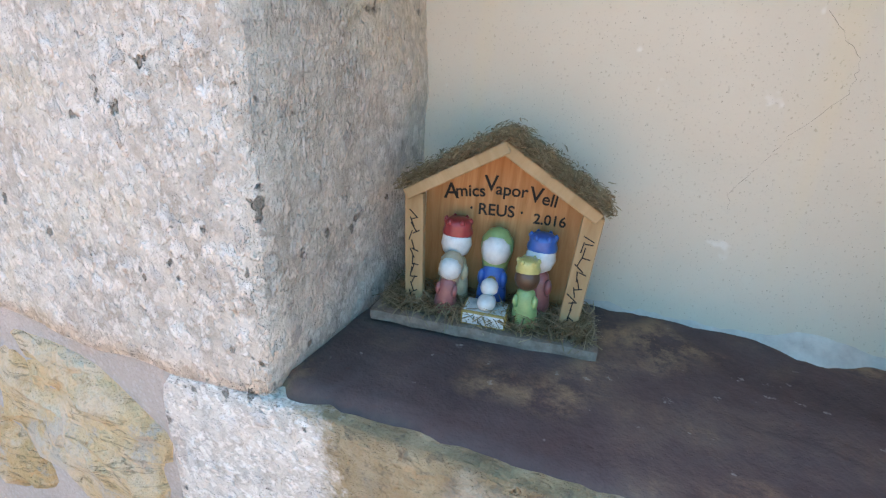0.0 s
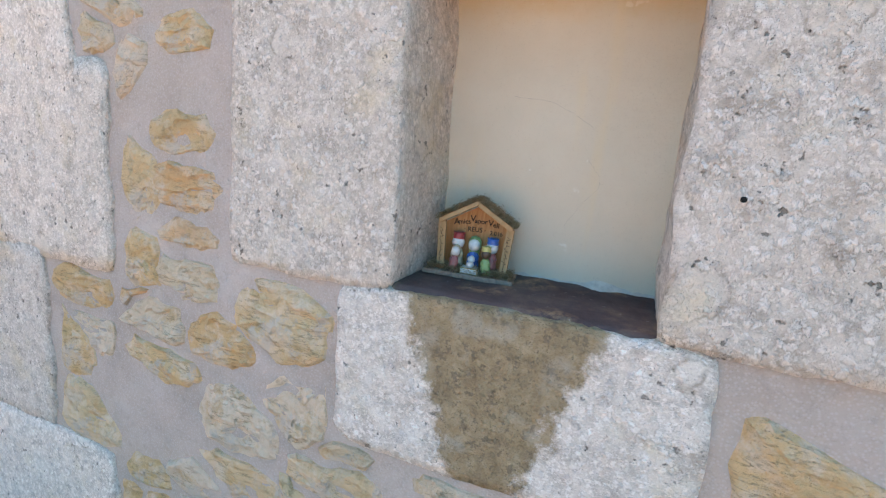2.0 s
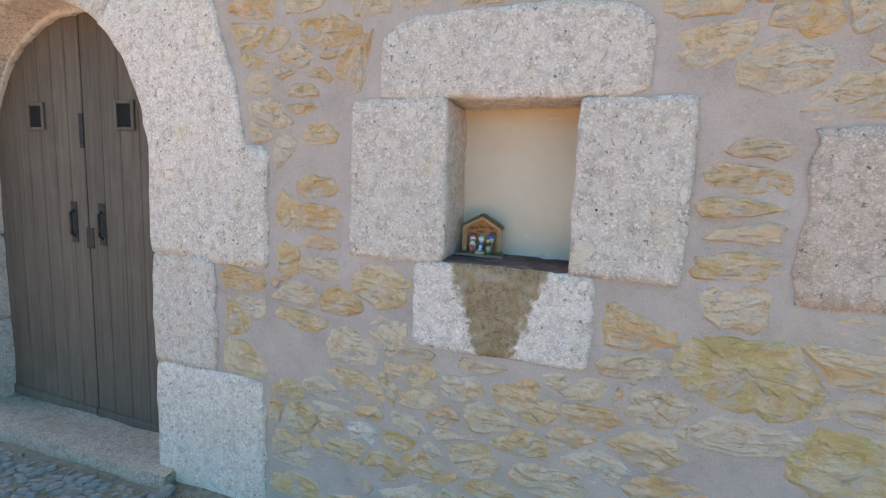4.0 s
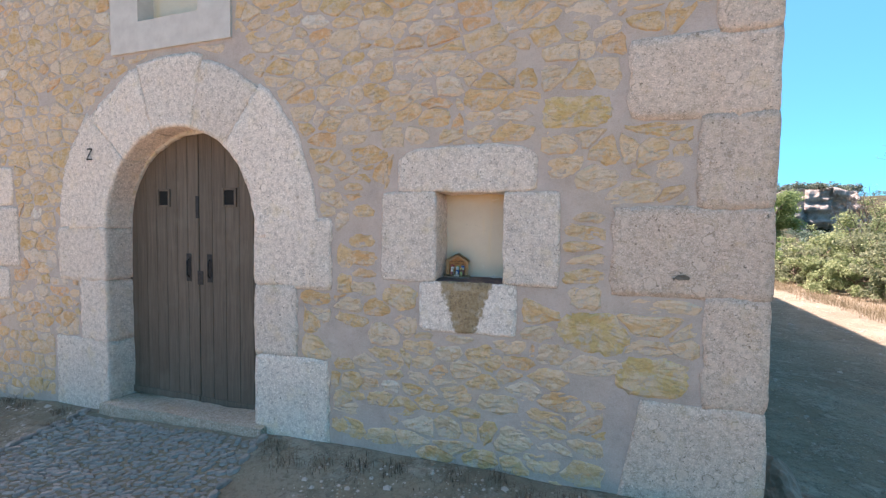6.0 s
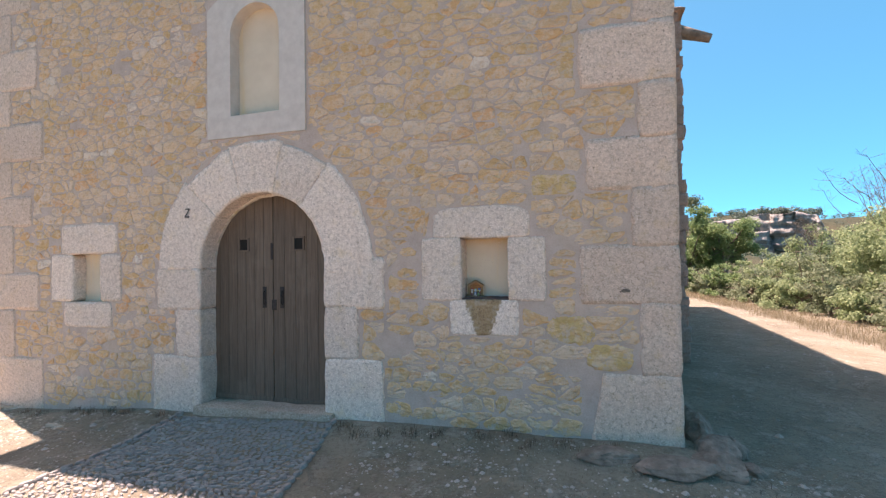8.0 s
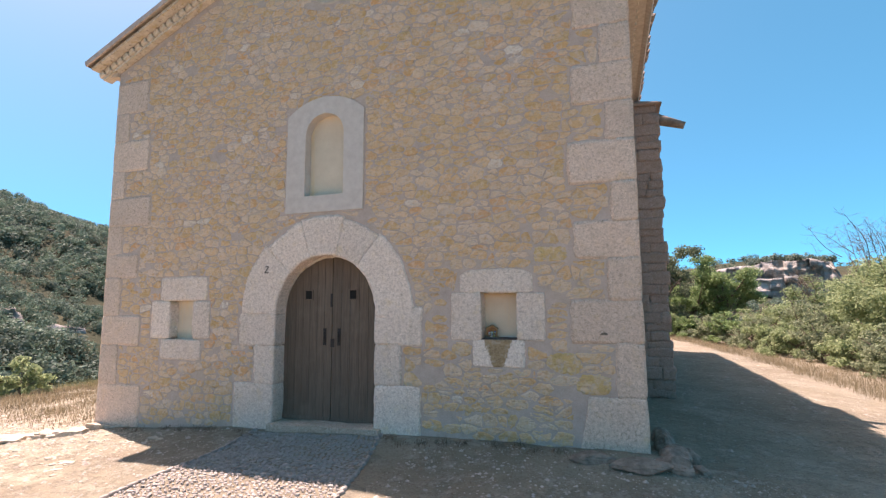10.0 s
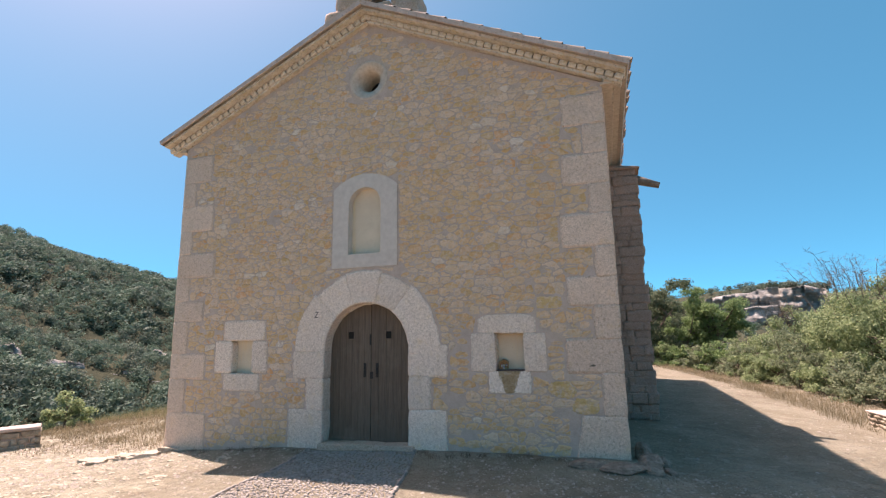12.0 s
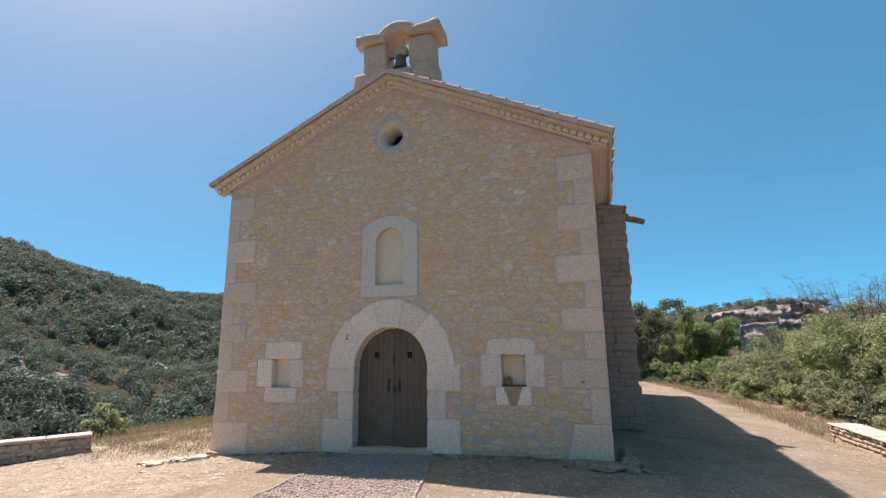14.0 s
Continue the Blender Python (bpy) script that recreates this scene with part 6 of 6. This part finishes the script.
def build_rubble():
    rnd = random.Random(42)
    cell = 0.0125
    x_lo, z_lo = -4.3, -0.45
    nx, nz = nx_cells, nz_cells = int(8.6 / cell), int(8.1 / cell)
    full = np.zeros((nx, nz), dtype=bool)

    def mark(x0, x1, z0, z1, pad=0.0):
        full[max(0, int((x0 - pad - x_lo) / cell)):max(0, int((x1 + pad - x_lo) / cell) + 1), max(0, int((z0 - pad - z_lo) / cell)):max(0, int((z1 + pad - z_lo) / cell) + 1)] = True

    gx = x_lo + (np.arange(nx) + 0.5) * cell
    gz = z_lo + (np.arange(nz) + 0.5) * cell
    X, Z = np.meshgrid(gx, gz, indexing="ij")
    slope_l, slope_r = (APEX_Z - EAVE_L) / (APEX_X - LEFT), (APEX_Z - EAVE_R) / (RIGHT - APEX_X)
    roof_line = np.where(X < APEX_X, APEX_Z - slope_l * (APEX_X - X), APEX_Z - slope_r * (X - APEX_X))
    full |= (Z > roof_line - 0.06) | (X < LEFT + 0.05) | (X > RIGHT - 0.05)
    ground = np.interp(gx, GX, GZ)[:, None]
    full |= Z < ground + 0.08
    full |= (np.hypot(X - ARCH_X, Z - ARCH_Z) < 1.365) & (Z > 1.3)
    full |= np.hypot(X - 0.04, Z - 6.40) < 0.41
    full |= (np.abs(X) < 0.9) & (Z < 1.5)
    for b in BLOCKS:
        mark(*b, 0.004)
    mark(2.2, 2.8, 1.0, 1.75)
    mark(-2.85, -2.2, 0.95, 1.65)
    placed = []

    # stones that stand out: large ochre ones, pale ones
    special = ((3.27, 0.84, 0.42, 0.25), (3.60, 0.63, 0.36, 0.22), (3.12, 2.13, 0.46, 0.18), (2.19, 3.21, 0.32, 0.21), (-2.33, 2.73, 0.13, 0.17), (3.66, 1.79, 0.15, 0.11),
              (1.68, 1.72, 0.16, 0.055), (1.68, 1.66, 0.14, 0.05), (1.56, 0.66, 0.36, 0.25), (1.93, 0.72, 0.24, 0.20), (3.10, 1.82, 0.20, 0.17), (3.25, 1.52, 0.17, 0.06), (1.85, 0.90, 0.24, 0.12),
              (1.68, 2.05, 0.20, 0.07), (1.98, 2.04, 0.17, 0.15), (2.27, 2.14, 0.23, 0.13), (0.95, 3.10, 0.25, 0.17), (1.55, 3.15, 0.36, 0.16), (3.27, 1.75, 0.24, 0.15), (2.72, 0.35, 0.28, 0.12), (2.03, 0.985, 0.27, 0.17), (1.76, 1.02, 0.22, 0.10), (1.75, 1.35, 0.20, 0.09), (1.76, 1.23, 0.24, 0.10), (1.77, 1.13, 0.20, 0.06), (1.75, 1.47, 0.20, 0.055), (1.76, 1.56, 0.17, 0.08))
    # the rest: stones that fit one another, in rough courses, with joints of uneven width
    step = 0.092
    stretch = 1.8
    seeds = []
    z = -0.5
    while z < 7.6:
        x = LEFT - 0.2 + rnd.uniform(0, 0.2)
        h = step * rnd.uniform(0.65, 1.5)
        while x < RIGHT + 0.2:
            w = step * stretch * rnd.uniform(0.45, 1.75)
            seeds.append((x + w / 2, z + h / 2 + rnd.gauss(0, 0.030), rnd.uniform(-0.0020, 0.0036)))
            x += w
        z += h
    seeds = [q for q in seeds if all(((q[0] - b[0]) / (b[2] / 2 + 0.045)) ** 2 + ((q[1] - b[1]) / (b[3] / 2 + 0.03)) ** 2 > 1 for b in special)]
    seeds += [(b[0], b[1], 0.9 * min((b[2] / 2 / stretch) ** 2, (b[3] / 2) ** 2)) for b in special]
    box_of = {(b[0], b[1]): (b[2] / 2, b[3] / 2) for b in special}
    arch_r = 1.385

    def inside_block(x, z):
        if any(b[0] - 0.012 < x < b[1] + 0.012 and b[2] - 0.012 < z < b[3] + 0.012 for b in solid):
            return True
        return math.hypot(x - ARCH_X, z - ARCH_Z) < arch_r + 0.012 and z > 1.3 or abs(x) < 0.9 and z < 1.5

    solid = BLOCKS + [(2.2, 2.8, 1.0, 1.75), (-2.85, -2.2, 0.95, 1.65)]
    seeds = [q for q in seeds if not inside_block(q[0], q[1])]

    def keep(poly, nx, nz, limit):
        """The part of a convex outline where x * nx + z * nz <= limit."""
        cut = []
        for a in range(len(poly)):
            p, q = poly[a - 1], poly[a]
            u, v = p[0] * nx + p[1] * nz - limit, q[0] * nx + q[1] * nz - limit
            if (u > 0) != (v > 0):
                t = u / (u - v)
                cut.append((p[0] + (q[0] - p[0]) * t, p[1] + (q[1] - p[1]) * t))
            if v <= 0:
                cut.append(q)
        return cut

    buckets = {}
    for i, q in enumerate(seeds):
        buckets.setdefault((int(q[0] // 0.3), int(q[1] // 0.3)), []).append(i)
    for i, (x, z, weight) in enumerate(seeds):
        low = x > 1.2 and z < 2.1 or z < 0.9
        joint = rnd.uniform(0.003, 0.013) if low else rnd.uniform(0.002, 0.011)
        bw, bh = box_of.get((x, z), (0.3, 0.2))
        poly = [(-bw, -bh * 0.6), (-bw * 0.6, -bh), (bw * 0.7, -bh), (bw, -bh * 0.4), (bw, bh * 0.7), (bw * 0.5, bh), (-bw * 0.7, bh), (-bw, bh * 0.3)]
        gap = rnd.uniform(0.010, 0.022)
        for b in solid:
            if b[0] - 0.35 < x < b[1] + 0.35 and b[2] - 0.25 < z < b[3] + 0.25:
                room, ax, az = max((b[0] - x, 1, 0), (x - b[1], -1, 0), (b[2] - z, 0, 1), (z - b[3], 0, -1))
                poly = keep(poly, ax, az, max(0.02, room - gap))
        reach = math.hypot(x - ARCH_X, z - ARCH_Z)
        if z > 1.2 and reach < arch_r + 0.4:
            poly = keep(poly, (ARCH_X - x) / reach, (ARCH_Z - z) / reach, max(0.02, reach - arch_r - gap))
        bi, bj = int(x // 0.3), int(z // 0.3)
        for di in (-1, 0, 1):
            for dj in (-1, 0, 1):
                for k in buckets.get((bi + di, bj + dj), ()):
                    if k == i:
                        continue
                    dx, dz = seeds[k][0] - x, seeds[k][1] - z
                    # half plane nearer to this seed, in a space squeezed sideways, less half a joint
                    nx, nz = dx / stretch ** 2, dz
                    length = math.hypot(nx, nz)
                    limit = (dx * nx + dz * nz + weight - seeds[k][2]) / 2 - joint * length
                    poly = keep(poly, nx, nz, limit)
                    if len(poly) < 3:
                        break
                if len(poly) < 3:
                    break
            if len(poly) < 3:
                break
        if len(poly) < 3:
            continue
        cx, cz = sum(p[0] for p in poly) / len(poly), sum(p[1] for p in poly) / len(poly)
        poly = [(p[0] - cx, p[1] - cz) for p in poly]
        wide = max(p[0] for p in poly) - min(p[0] for p in poly)
        tall = max(p[1] for p in poly) - min(p[1] for p in poly)
        if wide < 0.035 or tall < 0.025 or rnd.random() < 0.02:
            continue
        out = []
        blunt = rnd.uniform(0.10, 0.26)
        for a in range(len(poly)):
            (x0, z0), (x1, z1) = poly[a], poly[(a + 1) % len(poly)]
            for t in (blunt, 0.5, 1 - blunt) if math.hypot(x1 - x0, z1 - z0) > 0.08 else (0.5,):
                out.append((x0 + (x1 - x0) * t + rnd.gauss(0, 0.0055), z0 + (z1 - z0) * t + rnd.gauss(0, 0.0045)))
        px, pz = x + cx, z + cz
        for scale, slide in ((1.0, 0), (1.0, 0.03), (1.0, -0.03), (0.9, 0.055), (0.9, -0.055), (0.86, 0), (0.75, 0.04), (0.75, -0.04), (0.7, 0), (0.55, 0)):
            px = x + cx + slide
            edge = [(px + p[0] * scale * f, pz + p[1] * scale * f) for p in out for f in (1.0, 0.6)]
            if all(0 <= int((e[0] - x_lo) / cell) < nx_cells and 0 <= int((e[1] - z_lo) / cell) < nz_cells and not full[int((e[0] - x_lo) / cell), int((e[1] - z_lo) / cell)] for e in edge):
                placed.append((px, pz, [(p[0] * scale, p[1] * scale) for p in out]))
                break
    gold = [special[k] for k in (0, 1, 2, 8, 16)]
    near = sorted(placed, key=lambda s: math.hypot(s[0] - 2.3, (s[1] - 1.2) * 1.1))
    vs, fs = [], []
    for i, (x, z, out) in enumerate(near):
        r = random.Random(i)
        v, f = stone_mesh(out, r, r.uniform(0.003, 0.010) if i < 170 else r.uniform(0.002, 0.011), i < 170)
        if i < 300:
            ob = mesh_object("stone", raw_mesh("stone", v, f), GOLDEN if any(math.hypot(x - b[0], z - b[1]) < 0.07 for b in gold) else RUBBLE, WALL)
            ob.location = (x, 0, z)
        else:
            b = len(vs)
            vs += [(a + x, y, d + z) for a, y, d in v]
            fs += [tuple(b + k for k in q) for q in f]
    ob = mesh_object("rubble", raw_mesh("rubble", vs, fs), RUBBLE, WALL)
    ob["kind"] = "stuff"
    return len(placed)


build_rubble()


# ---- cobbles before the door ----
COBBLE = plain("grey_cobble", (0.19, 0.17, 0.148), (0.38, 0.35, 0.31), 14, 0.85, 0.004)


def build_cobbles():
    bed = tagged(empty("cobbled_pavement", "pavement of small grey river cobbles set on edge before the door", "pavement"), kind="structure")
    rnd = random.Random(8)
    protos = []
    for k in range(8):
        v, f = [], []
        n = 8
        for q, z in ((1.0, -0.02), (0.97, 0.006), (0.72, 0.019)):
            for i in range(n):
                a = 2 * math.pi * i / n
                j = 1 + 0.12 * math.sin(3 * a + k) + 0.08 * math.cos(2 * a + 2 * k)
                v.append((0.034 * q * j * math.cos(a), 0.0165 * q * j * math.sin(a), z))
        v.append((0, 0, 0.0235))
        for r in range(2):
            for i in range(n):
                f.append((r * n + i, r * n + (i + 1) % n, (r + 1) * n + (i + 1) % n, (r + 1) * n + i))
        for i in range(n):
            f.append((2 * n + i, 2 * n + (i + 1) % n, 3 * n))
        protos.append((v, f))
    stones = []
    y = -0.14
    row = 0
    while y > -3.0:
        x0, x1 = -0.95 + 0.06 * y * -1, 0.92 + 0.24 * -y
        x = x0 + rnd.uniform(0, 0.04)
        while x < x1:
            if abs(y + 1.40) > 0.022 and abs(x - (0.02 + 0.1 * -y)) > (0.0 if y > -1.4 else 0.02):
                stones.append((x, y + rnd.uniform(-0.014, 0.014), radians(28 if y > -1.4 else -24) + rnd.gauss(0, 0.35), rnd.uniform(0.65, 1.35), rnd.randrange(8), rnd.uniform(-0.021, -0.003)))
            x += rnd.uniform(0.056, 0.082)
        y -= 0.042
        row += 1
    for x0 in (0, 1):           # edging: larger stones along both sides and across
        yy = -0.1
        while yy > -2.95:
            x = (-0.985 + 0.06 * -yy) if x0 == 0 else (0.955 + 0.24 * -yy)
            stones.append((x, yy, radians(90 + rnd.uniform(-12, 12)), rnd.uniform(1.4, 2.0), rnd.randrange(8), rnd.uniform(0.0, 0.010)))
            yy -= rnd.uniform(0.09, 0.14)
    xx = -0.85
    while xx < 1.22:
        stones.append((xx, -1.40, rnd.uniform(-0.15, 0.15), rnd.uniform(0.9, 1.2), rnd.randrange(8), -0.004))
        xx += rnd.uniform(0.07, 0.085)
    meshes = []
    for v, f in protos:
        me = raw_mesh("cobble", v, f)
        me.materials.append(COBBLE)
        meshes.append(me)
    stones.sort(key=lambda s: math.hypot(s[0] - 0.5, s[1] + 0.4))
    vs, fs = [], []
    for i, (x, y, a, s, k, dz) in enumerate(stones):
        z = ground_z(x, y) + 0.004 + dz
        if i < 300:
            ob = new("cobble", meshes[k])
            ob.parent = bed
            ob.matrix_basis = Matrix.Translation((x, y, z)) @ Matrix.Rotation(a, 4, "Z") @ Matrix.Diagonal((s, s, 1, 1))
        else:
            c, sn = math.cos(a) * s, math.sin(a) * s
            b = len(vs)
            vs += [(x + c * p[0] - sn * p[1], y + sn * p[0] + c * p[1], z + p[2]) for p in protos[k][0]]
            fs += [tuple(b + q for q in face) for face in protos[k][1]]
    ob = mesh_object("cobbles", raw_mesh("cobbles", vs, fs), COBBLE, bed)
    ob["kind"] = "stuff"


build_cobbles()


GRAVEL = plain("dusty_gravel", (0.30, 0.26, 0.21), (0.48, 0.43, 0.365), 3, 0.95, 0)


def build_gravel():
    """Loose stones strewn over the yard and the track."""
    rnd = np.random.RandomState(4)
    n = 15000
    v, f = [], []
    base = [(1, 0, 0), (0.3, 0.9, 0.1), (-0.8, 0.55, 0), (-0.75, -0.6, 0.05), (0.25, -0.95, 0), (0.1, 0.05, 0.75)]
    for i in range(n):
        if i < 4200:
            x, y = rnd.uniform(-6, 7), -abs(rnd.normal(0, 1.3)) - 0.1
        elif i < 5800:
            x, y = rnd.uniform(-9, -3.5), rnd.uniform(-2.5, 0.8)
        elif i < 8000:
            x, y = rnd.uniform(4.4, 9), rnd.uniform(-2, 14)
        else:
            x, y = rnd.uniform(-10, 8), rnd.uniform(-6.5, -0.6)
        if -1.0 < x < 1.5 and -3 < y < 0.2:
            continue
        s = 0.005 + (0.022 if 4200 <= i < 5800 else 0.010) * rnd.exponential(0.6)
        a = rnd.uniform(0, 6.28)
        c, sn = math.cos(a) * s, math.sin(a) * s
        z = ground_z(x, y)
        b = len(v)
        v += [(x + c * p[0] - sn * p[1], y + sn * p[0] + c * p[1], z + p[2] * s * 0.9 - 0.002) for p in base]
        f += [(b + k, b + (k + 1) % 5, b + 5) for k in range(5)]
    ob = mesh_object("gravel", raw_mesh("gravel", v, f), GRAVEL)
    tagged(ob, "loose pale gravel strewn over the yard and track", "gravel", kind="stuff")


build_gravel()


CRUST = plain("pale_crust_stone", (0.32, 0.275, 0.20), (0.50, 0.445, 0.35), 9, 0.95, 0.004)


def build_strewn_stones():
    """Flat pale stones half sunk in the sunlit yard."""
    rnd = random.Random(19)
    v, f = [], []
    for _ in range(2300):
        x, y = rnd.uniform(-9.5, -2.2), rnd.uniform(-2.8, 0.4) if rnd.random() < 0.75 else rnd.uniform(0.2, 2.5)
        if x > -4.4 and y > -0.25:
            continue
        w = 0.010 + 0.028 * rnd.expovariate(1.6)
        a0, n, b = rnd.uniform(0, 6.28), 7, len(v)
        z = ground_z(x, y)
        for q, h in ((1.0, -0.01), (0.85, w * 0.12), (0.5, w * 0.22)):
            for i in range(n):
                a = a0 + 2 * math.pi * i / n
                j = q * (1 + 0.22 * math.sin(2 * a + w * 90) + rnd.uniform(-0.08, 0.08))
                v.append((x + w * j * math.cos(a), y + w * 0.7 * j * math.sin(a), z + h + rnd.uniform(-0.1, 0.1) * w))
        for k in range(2):
            f += [(b + k * n + i, b + k * n + (i + 1) % n, b + (k + 1) * n + (i + 1) % n, b + (k + 1) * n + i) for i in range(n)]
        f.append(tuple(b + 2 * n + i for i in range(n)))
    ob = mesh_object("strewn_stones", raw_mesh("strewn_stones", v, f), CRUST)
    tagged(ob, "flat pale stones half sunk in the sunlit yard", "stones", kind="stuff")


build_strewn_stones()
